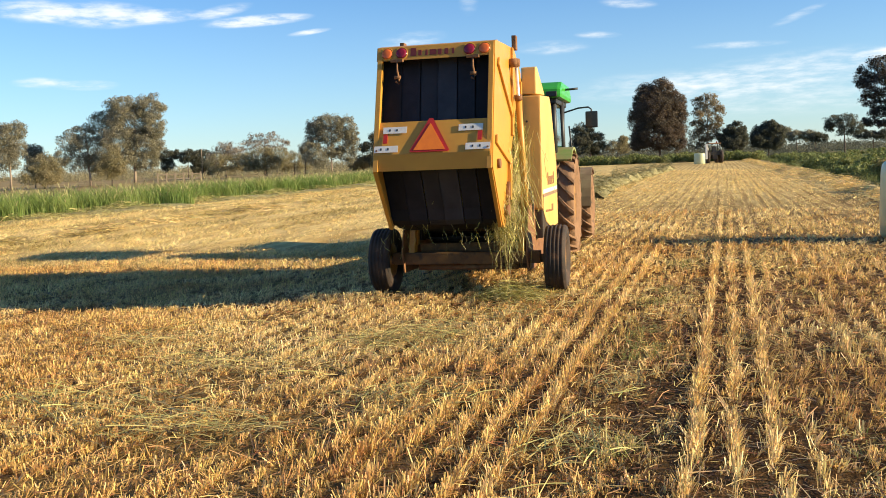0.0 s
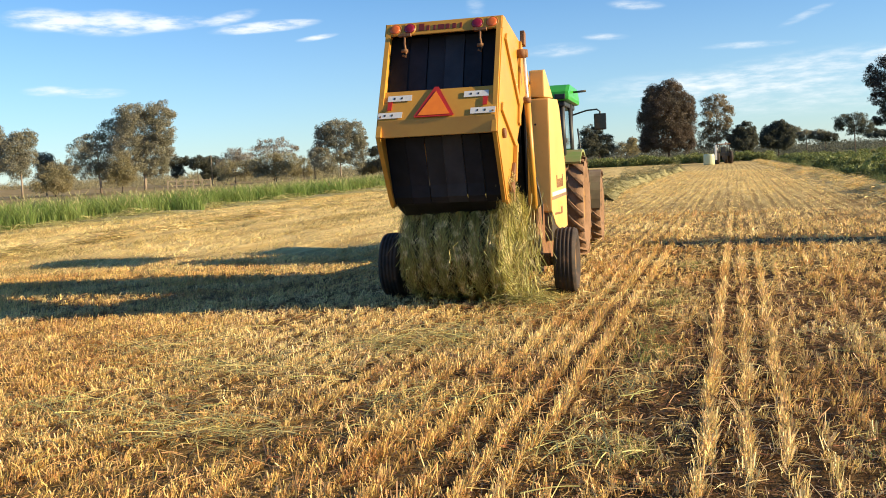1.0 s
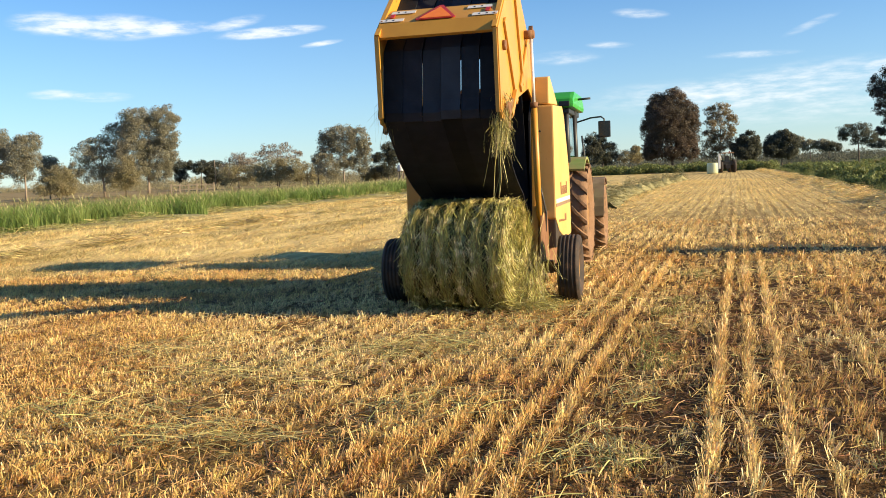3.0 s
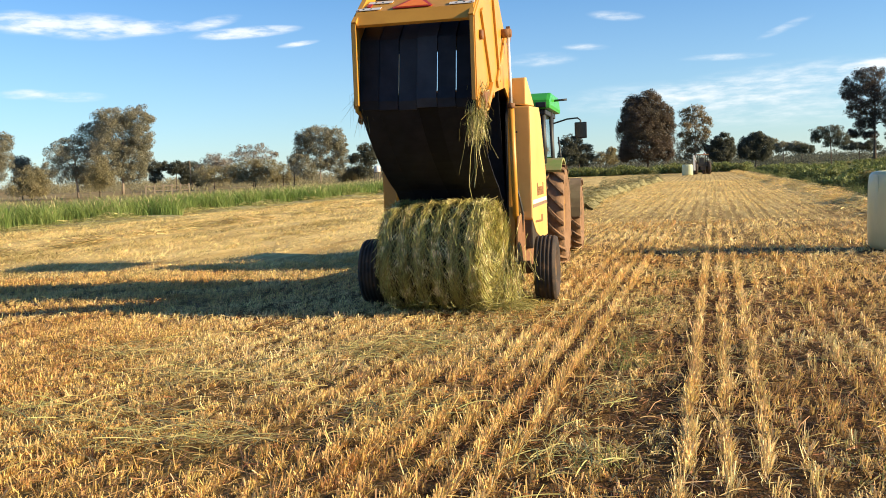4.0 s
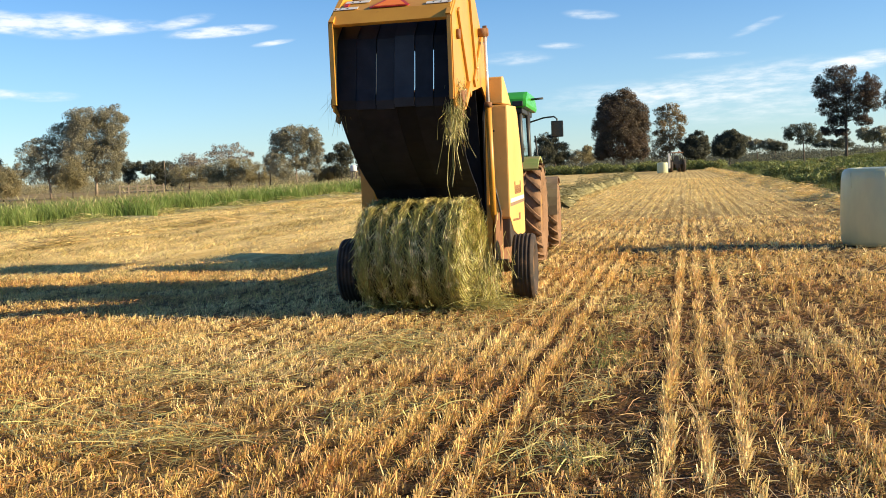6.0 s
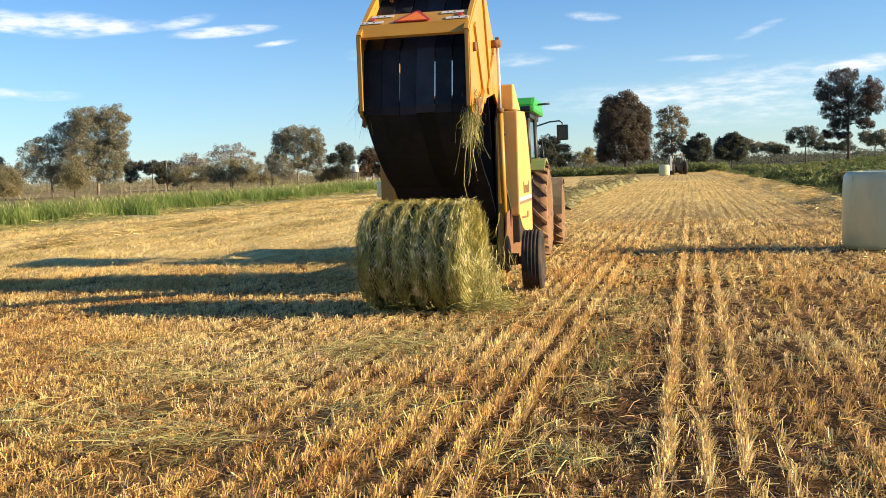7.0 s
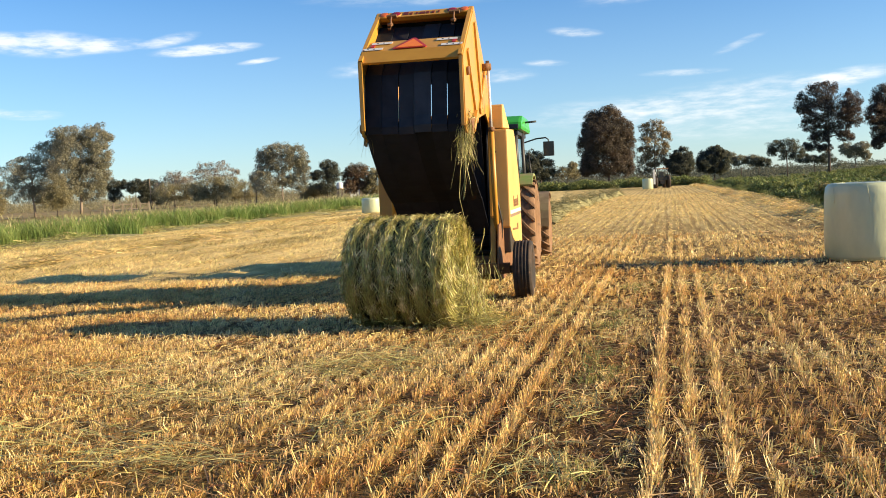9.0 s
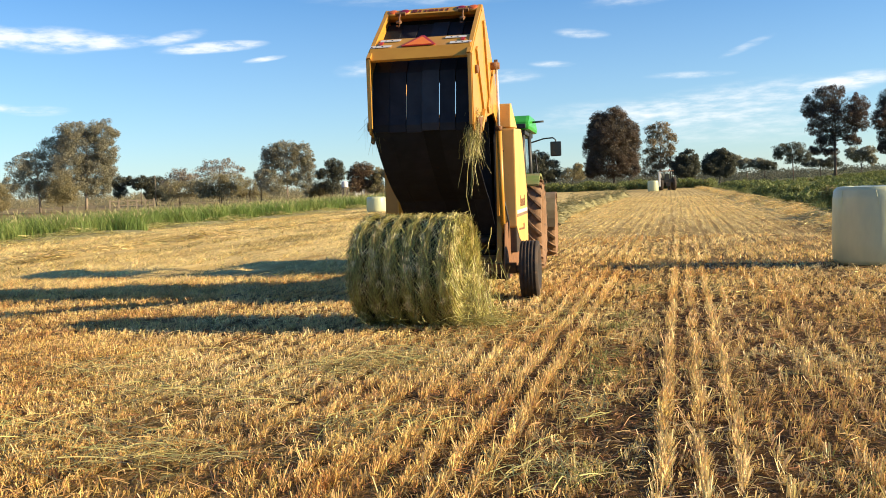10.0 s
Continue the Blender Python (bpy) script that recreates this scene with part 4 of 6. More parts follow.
tree(-8.4, 146.0, 0.00, 3, ((0.2, 10.8, 1.8, 1.7), (-2.0, 9.5, 1.8, 2.1), (1.9, 8.6, 1.8, 2.1), (-0.5, 7.7, 3.0, 3.0), (-2.7, 6.6, 1.6, 2.5), (2.2, 6.0, 1.8, 2.5), (-0.3, 4.4, 3.7, 2.5), (-3.1, 3.3, 1.3, 1.4), (2.4, 3.2, 1.4, 1.4)), "leaf_brown", "bark_dark", "tall dense oval tree with dark reddish-brown foliage", sparse=1.2)
tree(-1.5, 150.0, 0.00, 1, ((-1.2, 8.8, 1.1, 1.0), (0.5, 9.0, 1.3, 1.1), (2.0, 7.4, 1.1, 1.0), (-0.6, 7.0, 1.5, 1.2), (1.3, 5.8, 1.3, 1.0), (-1.7, 5.1, 1.4, 1.2), (0.1, 4.2, 1.5, 1.3), (1.9, 3.9, 1.1, 1.1), (-1.5, 3.1, 1.5, 1.3)), "leaf_gold", "bark", "light olive gum tree with open crown", sparse=0.65)
tree(2.6, 150.0, 0.00, -1, ((0.1, 4.3, 1.5, 1.3), (-1.0, 3.3, 1.3, 1.4), (0.9, 3.2, 1.1, 1.5), (-0.1, 2.4, 1.8, 1.1)), "leaf_dark", "bark_dark", D1, sparse=1.4)
tree(7.6, 152.0, 0.00, -3, ((0.4, 4.6, 1.5, 1.1), (-1.0, 3.8, 1.6, 1.3), (1.4, 3.5, 1.2, 1.5), (-1.3, 2.8, 1.3, 1.1), (0.5, 2.5, 2.0, 1.1)), "leaf_dark", "bark_dark", D1, sparse=1.4)
tree(14.4, 187.0, 0.12, -4, ((-0.4, 3.5, 1.6, 0.9), (1.7, 3.5, 1.6, 1.0), (-1.8, 4.3, 0.9, 0.9)), "leaf_grey", "bark_dark", "pale low tree far off")
tree(17.4, 186.0, 0.22, -5, ((0.0, 3.1, 1.3, 0.9), (1.4, 2.9, 1.0, 0.8)), "leaf_dark", "bark_dark", "low dark tree far off")
tree(18.0, 148.0, 0.24, -7, ((-1.7, 4.8, 1.2, 1.0), (0.4, 4.9, 1.4, 1.0), (1.6, 3.8, 0.9, 0.8), (-2.2, 4.0, 0.8, 0.7), (0.0, 3.5, 1.4, 0.8)), "leaf_dark", "bark_dark", "small dark tree with a forked trunk", sparse=0.7)
tree(25.5, 158.0, 0.51, -9, ((-0.7, 12.8, 2.5, 1.8), (-3.7, 11.4, 1.3, 1.7), (3.2, 11.3, 1.5, 1.8), (3.5, 8.8, 1.4, 1.7), (-1.7, 10.0, 2.3, 1.8), (1.5, 9.5, 2.1, 1.8), (-2.3, 7.9, 1.8, 1.2), (1.0, 7.0, 2.0, 1.2), (-1.3, 5.9, 1.6, 0.9), (2.5, 5.9, 1.2, 0.8), (-2.6, 4.7, 1.4, 0.8), (-0.6, 4.1, 1.1, 0.6)), "leaf_tall", "bark_dark", "tall dark gum tree with an open reddish-brown crown", sparse=0.7)
tree(35.2, 190.0, 0.85, -11, ((-1.2, 4.2, 1.5, 0.9), (1.2, 4.3, 1.5, 0.9), (0.0, 3.3, 2.4, 0.9), (2.0, 2.5, 0.9, 0.9)), "leaf_grey", "bark_dark", "low tree with a flat crown far off")
tree(27.3, 185.0, 0.57, -8, ((-0.2, 2.5, 1.4, 0.8), (2.1, 2.6, 1.7, 1.0), (-1.9, 2.8, 1.4, 0.8)), "leaf_dark", "bark_dark", "low dark tree far off")
tree(34.7, 160.0, 0.83, -12, ((-0.4, 11.4, 2.2, 2.0), (-1.8, 8.6, 1.5, 1.7), (0.0, 8.5, 1.8, 1.8), (-1.0, 6.1, 1.6, 1.4), (0.4, 5.3, 1.8, 1.4), (-1.5, 4.2, 1.0, 1.0)), "leaf_tall", "bark_dark", "tall dark gum tree with an open crown", sparse=0.9)


# ---- distant yard ----
def post_and_rail(x0, y0, x1, y1, n):
    f = empty("fence", pose(x0, y0, 0, 0, 0, math.degrees(math.atan2(y1 - y0, x1 - x0))))
    length = math.hypot(x1 - x0, y1 - y0)
    for i in range(n):
        part("post", box(-0.08, 0.08, -0.08, 0.08, -0.2, 1.35, 0.01, pose(length * i / (n - 1), 0, 0)), "wood", f)
    for z in (0.6, 1.15):
        part("rail", box(0, length, -0.10, -0.06, z - 0.045, z + 0.045, 0.005), "wood", f)
    return tagged(f, "weathered timber post-and-rail yard fence", "fence")


post_and_rail(-65.1, 98.4, -60.8, 101.1, 6)
pole = tagged(empty("power_pole", pose(-85.6, 143, 0)), "thin timber power pole behind the crop", "pole")
part("shaft", tube([(0, 0, -0.3), (0, 0, 5.2)], 0.08, 8, 0.06), "wood", pole)


def water_tank(x, y):
    t = tagged(empty("water_tank", pose(x, y, 0)), "white domed water tank on a timber stand", "tank")
    part("drum", lathe([(0.0, 0.0), (0.0, 0.46), (0.05, 0.5), (0.8, 0.5), (0.86, 0.46), (1.0, 0.2), (1.02, 0.0)], 28), "soil_white", t, "white tank drum", pose(0, 0, 1.9, 0, -90, 0))
    for dx, dy in ((-0.35, -0.35), (0.35, -0.35), (-0.35, 0.35), (0.35, 0.35)):
        part("leg", box(dx - 0.06, dx + 0.06, dy - 0.06, dy + 0.06, -0.1, 1.8, 0.01), "wood", t)
    part("platform", box(-0.55, 0.55, -0.55, 0.55, 1.8, 1.9, 0.01), "wood", t)


water_tank(-49.9, 139.0)


def shed(x, y):
    s = tagged(empty("shed", pose(x, y, 0, 0, 0, 20)), "small white shed between distant trees", "shed")
    part("wall", box(-2.2, 2.2, -1.6, 1.6, 0, 2.3), "soil_white", s)
    part("roof", prism(((-1.9, 2.3), (1.9, 2.3), (0, 3.1)), -2.4, 2.4), "roof", s)
    part("door", box(-0.5, 0.5, -1.66, -1.6, 0, 2.0, 0.01), "wood", s)


shed(-52.5, 158.0)


# ---- baler ----
HEAD = 3.52
BASE = pose(-2.848, 10.5, 0, 0, 0, HEAD)
HY, HZ = 0.526, 2.447           # gate hinge in the baler's space
GW = 0.612                      # half width of the gate


def gate_xy(p):
    return (p[0] - HY, p[1] - HZ)


def wheel(name, parent, at, width, radius, rim_r, mat, ribs=0, lugs=0):
    """A wheel about the x axis: tyre with its ribs or lugs, rim, hub and bolts."""
    w = new(name)
    w.parent = parent
    w.matrix_basis = at
    h = width / 2
    prof = [(-h * 0.62, rim_r), (-h * 0.9, rim_r + (radius - rim_r) * 0.25), (-h, rim_r + (radius - rim_r) * 0.6), (-h * 0.93, radius * 0.955)]
    if ribs:
        for i in range(ribs):
            c0 = -h * 0.86 + 1.72 * h * i / ribs
            c1 = -h * 0.86 + 1.72 * h * (i + 1) / ribs
            gap = 0.009
            crown = 1 - 0.03 * (abs(c0 + c1) / 2 / h) ** 2
            prof += [(c0 + gap, radius * 0.98 * crown), (c0 + gap * 1.4, radius * crown), (c1 - gap * 1.4, radius * crown), (c1 - gap, radius * 0.98 * crown)]
    else:
        prof += [(-h * 0.5, radius * 0.975), (h * 0.5, radius * 0.975)]
    prof += [(h * 0.93, radius * 0.955), (h, rim_r + (radius - rim_r) * 0.6), (h * 0.9, rim_r + (radius - rim_r) * 0.25), (h * 0.62, rim_r)]
    bm = lathe(prof, 56)
    part("tyre", bm, mat, w)
    for sd in (-1, 1) if lugs else ():
        first = None
        for i in range(lugs):
            at_lug = pose(0, 0, 0, 360 * (i + (0.5 if sd > 0 else 0)) / lugs)
            if first is None:
                lm = bmesh.new()
                ring = []
                for j in range(5):
                    f = j / 4
                    aa = -0.30 * f * (1.2 - 0.2 * f)
                    r0, r1, wd = radius * (0.95 - 0.035 * f), radius * (1.03 - 0.035 * f * f), 0.030 / radius
                    ring.append([lm.verts.new((sd * h * (0.02 + 0.98 * f), r * math.sin(aa + k), r * math.cos(aa + k))) for r, k in ((r0, -wd * 1.5), (r1, -wd), (r1, wd), (r0, wd * 1.5))])
                for p, q in zip(ring, ring[1:]):
                    for k in range(3):
                        lm.faces.new((p[k], p[k + 1], q[k + 1], q[k]))
                lm.faces.new(ring[0])
                lm.faces.new(ring[-1][::-1])
                bmesh.ops.recalc_face_normals(lm, faces=list(lm.faces))
                first = part("lug", lm, mat, w, "", at_lug)
            else:
                ob = new("lug", first.data)
                ob.parent, ob.matrix_basis = w, at_lug
    rim = part("rim", lathe([(-h * 0.6, 0.05), (-h * 0.2, 0.06), (-h * 0.15, rim_r * 0.8), (-h * 0.62, rim_r * 0.92), (-h * 0.66, rim_r * 1.02), (h * 0.66, rim_r * 1.02), (h * 0.62, rim_r * 0.92), (h * 0.3, rim_r * 0.8), (h * 0.25, 0.10), (h * 0.5, 0.09), (h * 0.52, 0.0)], 32), "rim", w)
    for i in range(6):
        a = math.tau * i / 6
        part("wheel_bolt", tube([(h * 0.2, 0.14 * math.cos(a), 0.14 * math.sin(a)), (h * 0.36, 0.14 * math.cos(a), 0.14 * math.sin(a))], 0.016, 6), "rust", rim)
    return w


def arc_pts(cy, cz, r, a0, a1, n):
    return [(cy + r * math.cos(radians(a0 + (a1 - a0) * i / n)), cz + r * math.sin(radians(a0 + (a1 - a0) * i / n))) for i in range(n + 1)]


def make_gate(baler):
    g = new("gate")
    g.parent = baler
    g.matrix_basis = pose(0, HY, HZ)
    g["label"] = "raised yellow tailgate"
    side = [gate_xy(p) for p in ((-1.17, 2.73), (-1.0, 2.765), (0.12, 2.80), (0.60, 2.56), (0.60, 2.36), (0.22, 2.24), (-0.34, 1.62), (-0.50, 1.22), (-0.78, 0.92), (-0.99, 0.82), (-1.08, 0.88), (-1.56, 1.47), (-1.42, 1.95))]
    for sx in (-1, 1):
        part("side_panel", prism(side, sx * GW - 0.012, sx * GW + 0.012, 0.003), "paint", g)
        # pressed stiffening ribs, pivot plates and latch gear on the outer face
        xo = sx * (GW + 0.016)
        for a, c, wd in (((-1.10, 2.55), (-0.15, 1.98), 0.045), ((-1.38, 1.75), (-0.42, 1.50), 0.045), ((-0.10, 2.78), (-0.28, 1.80), 0.05)):
            d = Vector((c[0] - a[0], c[1] - a[1])).normalized()
            nrm = Vector((-d.y, d.x)) * wd
            pr = [gate_xy((a[0] + nrm.x, a[1] + nrm.y)), gate_xy((c[0] + nrm.x, c[1] + nrm.y)), gate_xy((c[0] - nrm.x, c[1] - nrm.y)), gate_xy((a[0] - nrm.x, a[1] - nrm.y))]
            part("stiffener", prism(pr, min(xo, xo + sx * 0.022), max(xo, xo + sx * 0.022), 0.006), "paint", g)
        part("flange", prism([gate_xy(p) for p in ((-1.20, 2.74), (-1.14, 2.72), (-1.39, 1.95), (-1.53, 1.47), (-1.59, 1.46), (-1.45, 1.95))], sx * GW - (0.05 if sx > 0 else 0.0) + 0.001 * sx, sx * GW + (0.05 if sx < 0 else 0.0) + 0.001 * sx, 0.003), "paint", g)
        part("lower_flange", prism([gate_xy(p) for p in ((-1.57, 1.46), (-1.53, 1.44), (-1.03, 0.86), (-1.07, 0.83))], sx * GW - (0.04 if sx > 0 else 0.0), sx * GW + (0.04 if sx < 0 else 0.0), 0.003), "paint", g)
        part("latch_hook", prism([gate_xy(p) for p in ((-0.86, 1.12), (-0.72, 1.30), (-0.62, 1.26), (-0.74, 1.06), (-0.72, 0.90), (-0.80, 0.86))], min(xo, xo + sx * 0.03), max(xo, xo + sx * 0.03), 0.005), "rust", g)
        part("latch_arm", prism([gate_xy(p) for p in ((-0.62, 1.50), (-0.55, 1.50), (-0.66, 1.10), (-0.73, 1.10))], min(xo, xo + sx * 0.04), max(xo, xo + sx * 0.04), 0.005), "paint", g)
        part("roller_bearing", tube([(xo, *gate_xy((-0.92, 1.00))), (xo + sx * 0.05, *gate_xy((-0.92, 1.00)))], 0.055, 14), "rust", g)
        part("roller_bearing", tube([(xo, *gate_xy((-1.28, 1.50))), (xo + sx * 0.03, *gate_xy((-1.28, 1.50)))], 0.05, 14), "rust", g)
        part("pivot_lug", tube([(xo, *gate_xy((-0.28, 2.60))), (xo + sx * 0.09, *gate_xy((-0.28, 2.60)))], 0.05, 14), "rust", g)
        part("cap_bracket", box(min(xo, xo + sx * 0.05), max(xo, xo + sx * 0.05), -0.62, -0.50, 0.32, 0.48, 0.008), "rust", g)
    # top beam with the lamps, cross panel and lip
    beam = part("top_beam", prism([gate_xy(p) for p in ((-1.19, 2.745), (-1.05, 2.770), (-1.00, 2.745), (-1.16, 2.615), (-1.235, 2.60))], -GW - 0.014, GW + 0.014, 0.008), "paint", g)
    cy, cz = gate_xy((-1.2125, 2.6725))
    tilt = math.degrees(math.atan2(0.045, 0.145))

    def on_beam(x):
        return pose(x, cy, cz, -tilt + 0, 0, 0)

    for x, mt in ((-0.515, "lamp_amber"), (-0.36, "lamp_red"), (0.36, "lamp_red"), (0.515, "lamp_amber")):
        lamp = part("tail_lamp", lathe([(-0.020, 0.0), (-0.019, 0.035), (-0.015, 0.052), (-0.004, 0.058), (0.02, 0.06)], 24), mt, g, "round tail lamp lens",
                    on_beam(x) @ pose(0, 0, 0, 0, 0, 90))
        part("lamp_ring", lathe([(0.0, 0.060), (-0.010, 0.061), (-0.010, 0.069), (0.0, 0.070)], 24), "paint", lamp)
    # the maker's name, as plain dark red bars
    for i, (bw, bh) in enumerate(((0.075, 0.085), (0.05, 0.06), (0.04, 0.06), (0.085, 0.06), (0.055, 0.06), (0.055, 0.06), (0.04, 0.06))):
        x = -0.235 + 0.07 * i
        bm = box(x - bw / 2 + 0.012, x + bw / 2 - 0.004, -0.006, 0.002, -0.035, -0.035 + bh, 0.001)
        part("name_bar", bm, "maroon", g, "", on_beam(0) @ pose(0, 0, 0))
    part("rear_panel", prism([gate_xy(p) for p in ((-1.41, 1.96), (-1.37, 1.96), (-1.52, 1.645), (-1.56, 1.63))], -GW + 0.013, GW - 0.013, 0.004), "paint", g)
    part("lower_lip", prism([gate_xy(p) for p in ((-1.56, 1.63), (-1.52, 1.645), (-1.505, 1.465), (-1.545, 1.46))], -GW + 0.013, GW - 0.013, 0.004), "paint", g, "darker folded lip")
    # marks on the cross panel: local frame with x across and z up the sheet
    ptilt = -math.degrees(math.atan2(0.15, 0.33))
    my, mz = gate_xy((-1.487, 1.795))

    def on_panel(x, u):
        return pose(0, my, mz, ptilt, 0, 0) @ pose(x, -0.003, u)

    def flat(pts, t0, t1):
        bm = bmesh.new()
        a = [bm.verts.new((x, t0, z)) for x, z in pts]
        c = [bm.verts.new((x, t1, z)) for x, z in pts]
        k = len(pts)
        bm.faces.new(a)
        bm.faces.new(c[::-1])
        for i in range(k):
            bm.faces.new((a[i], a[(i + 1) % k], c[(i + 1) % k], c[i]))
        bmesh.ops.recalc_face_normals(bm, faces=list(bm.faces))
        return bm

    tri = part("warning_triangle", flat(((-0.205, -0.155), (-0.19, -0.17), (0.19, -0.17), (0.205, -0.155), (0.02, 0.20), (-0.02, 0.20)), -0.012, -0.004), "red", g, "orange slow-vehicle triangle with red border", on_panel(-0.02, 0.0))
    part("triangle_centre", flat(((-0.165, -0.15), (0.165, -0.15), (0.0, 0.145)), -0.017, -0.0125), "orange", tri, "fluorescent orange")
    for sx in (-1, 1):
        for x, u in ((0.395, 0.085), (0.475, -0.125)):
            lab = part("label_plate", flat(((-0.125, -0.036), (0.125, -0.036), (0.125, 0.036), (-0.125, 0.036)), -0.007, -0.003), "label", g, "white warning sticker", on_panel(sx * x, u))
            for k in (-0.055, 0.02):
                part("print_bar", flat(((k - 0.006, -0.012), (k + 0.010, -0.012), (k + 0.010, 0.012), (k - 0.006, 0.012)), -0.0095, -0.0075), "black", lab)
        part("reflector", flat(((-0.022, -0.05), (0.022, -0.05), (0.022, 0.05), (-0.022, 0.05)), -0.01, -0.003), "red", g, "red reflector", on_panel(sx * 0.49, -0.01))
        for u in (0.14, -0.14):
            part("panel_bolt", tube([(sx * 0.575, -0.012, u), (sx * 0.575, 0.0, u)], 0.012, 6), "rust", g, "", on_panel(0, 0))
    # hanging latch hooks under the beam
    for x in (-0.40, 0.40):
        hy, hz = gate_xy((-1.24, 2.60))
        hk = part("spring_hook", tube([(x, hy - 0.02, hz), (x, hy - 0.03, hz - 0.10), (x + 0.02, hy - 0.03, hz - 0.20), (x + 0.01, hy - 0.01, hz - 0.235), (x - 0.025, hy - 0.01, hz - 0.215)], 0.011, 7), "rust", g)
        part("hook_bracket", box(x - 0.065, x + 0.065, hy - 0.035, hy + 0.01, hz - 0.02, hz + 0.012, 0.004), "rust", hk)
        part("hook_nut", tube([(x - 0.03, hy - 0.03, hz - 0.175), (x + 0.035, hy - 0.03, hz - 0.175)], 0.018, 8), "rust", hk)
    # belt rollers and the run of belts inside the gate
    for p, r in (((-0.98, 2.60), 0.06), ((-1.20, 1.50), 0.055), ((-0.94, 1.00), 0.055), ((-0.30, 2.55), 0.06)):
        c = gate_xy(p)
        part("belt_roller", tube([(-GW + 0.02, *c), (GW - 0.02, *c)], r, 18), "steel", g)
    run = [(-0.30, 2.63), (-0.98, 2.67), (-1.05, 2.62), (-1.18, 2.10), (-1.295, 1.50), (-1.26, 1.42), (-1.06, 1.04), (-1.02, 0.92), (-0.95, 0.865)]
    run_in = [(p[0] + (0.012 if i > 1 else 0), p[1] - (0.012 if i < 3 else -0.008)) for i, p in enumerate(run)]
    n, bw = 6, 0.192
    for i in range(n):
        x = -GW + 0.017 + (i + 0.5) * (2 * GW - 0.034) / n
        w2 = bw / 2 + 0.0045 - (0.010 if i in (2, 4) else 0.0)
        bow = 0.012 * ((i * 7) % 3 - 1)
        pr = [gate_xy((p[0] + bow, p[1])) for p in run] + [gate_xy((p[0] + bow, p[1])) for p in run_in[::-1]]
        # the two middle belts are coloured as if daylight caught them
        part("belt", prism(pr, x - w2, x + w2), "belt_lit" if i in (2, 3) else "belt", g)
    # added near-black sheets behind the belts keep daylight out of the chamber
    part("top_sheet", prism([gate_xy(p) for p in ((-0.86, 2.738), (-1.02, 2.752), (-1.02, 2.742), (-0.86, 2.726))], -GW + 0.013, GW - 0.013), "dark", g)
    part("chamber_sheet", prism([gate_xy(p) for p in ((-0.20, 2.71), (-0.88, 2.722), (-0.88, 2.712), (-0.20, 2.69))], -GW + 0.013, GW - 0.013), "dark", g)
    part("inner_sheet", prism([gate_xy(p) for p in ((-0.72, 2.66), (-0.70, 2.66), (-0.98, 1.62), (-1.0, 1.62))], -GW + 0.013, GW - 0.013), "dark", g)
    # hay caught on the lower corner
    n = 420
    t = rng.uniform(0, 1, n)
    st = np.stack([GW - 0.02 + rng.normal(0, 0.035, n), np.full(n, -0.93 - HY) + rng.normal(0, 0.07, n), np.full(n, 1.02 - HZ) + rng.normal(0, 0.07, n)], 1)
    down = np.array([0.0, math.sin(radians(36)), -math.cos(radians(36))])
    L = rng.uniform(0.08, 0.45, n)
    L[:12] = rng.uniform(0.5, 0.95, 12)
    k = np.linspace(0, 1, 5)[None, :, None]
    p = st[:, None, :] + down[None, None, :] * k * L[:, None, None] + rng.normal(0, 0.06, (n, 1, 3)) * k * (0.5 + L[:, None, None]) + rng.normal(0, 0.02, (n, 5, 3))
    strips("caught_hay", p, rng.uniform(0.004, 0.009, n), unit(rng.normal(0, 1, (n, 3))), "hay", g)["label"] = "tuft of green hay caught on the gate"
    n = 70
    st = np.stack([-GW + rng.normal(0, 0.03, n), np.full(n, -0.95 - HY) + rng.normal(0, 0.05, n), np.full(n, 1.05 - HZ) + rng.normal(0, 0.06, n)], 1)
    L = rng.uniform(0.06, 0.30, n)
    p = st[:, None, :] + down[None, None, :] * k * L[:, None, None] + rng.normal(0, 0.05, (n, 1, 3)) * k
    strips("caught_hay", p, rng.uniform(0.004, 0.008, n), unit(rng.normal(0, 1, (n, 3))), "hay", g)["label"] = "few wisps of hay caught on the gate"
    return g


SY, SZ = 0.35, 0.84             # fixed roller to which the lower belts run
DY, DZ = -0.97, 0.90            # roller on the gate's lip


def gate_point(y, z, a):
    a = radians(a)
    dy, dz = y - HY, z - HZ
    return HY + dy * math.cos(a) + dz * math.sin(a), HZ - dy * math.sin(a) + dz * math.cos(a)


def belts_pose(a):
    y, z = gate_point(DY, DZ, a)
    return pose(0, y, z, math.degrees(math.atan2(SZ - z, SY - y)))


CB = (0.18, 0.90)               # foot of the lift cylinder
CE = (-0.28, 2.60)              # its eye on the gate


def barrel_pose(sx, a):
    y, z = gate_point(*CE, a)
    return pose(sx * 0.70, CB[0], CB[1], math.degrees(math.atan2(z - CB[1], y - CB[0])) - 90)


def rod_pose(sx, a):
    y, z = gate_point(*CE, a)
    return pose(sx * 0.70, y, z, math.degrees(math.atan2(z - CB[1], y - CB[0])) - 90)


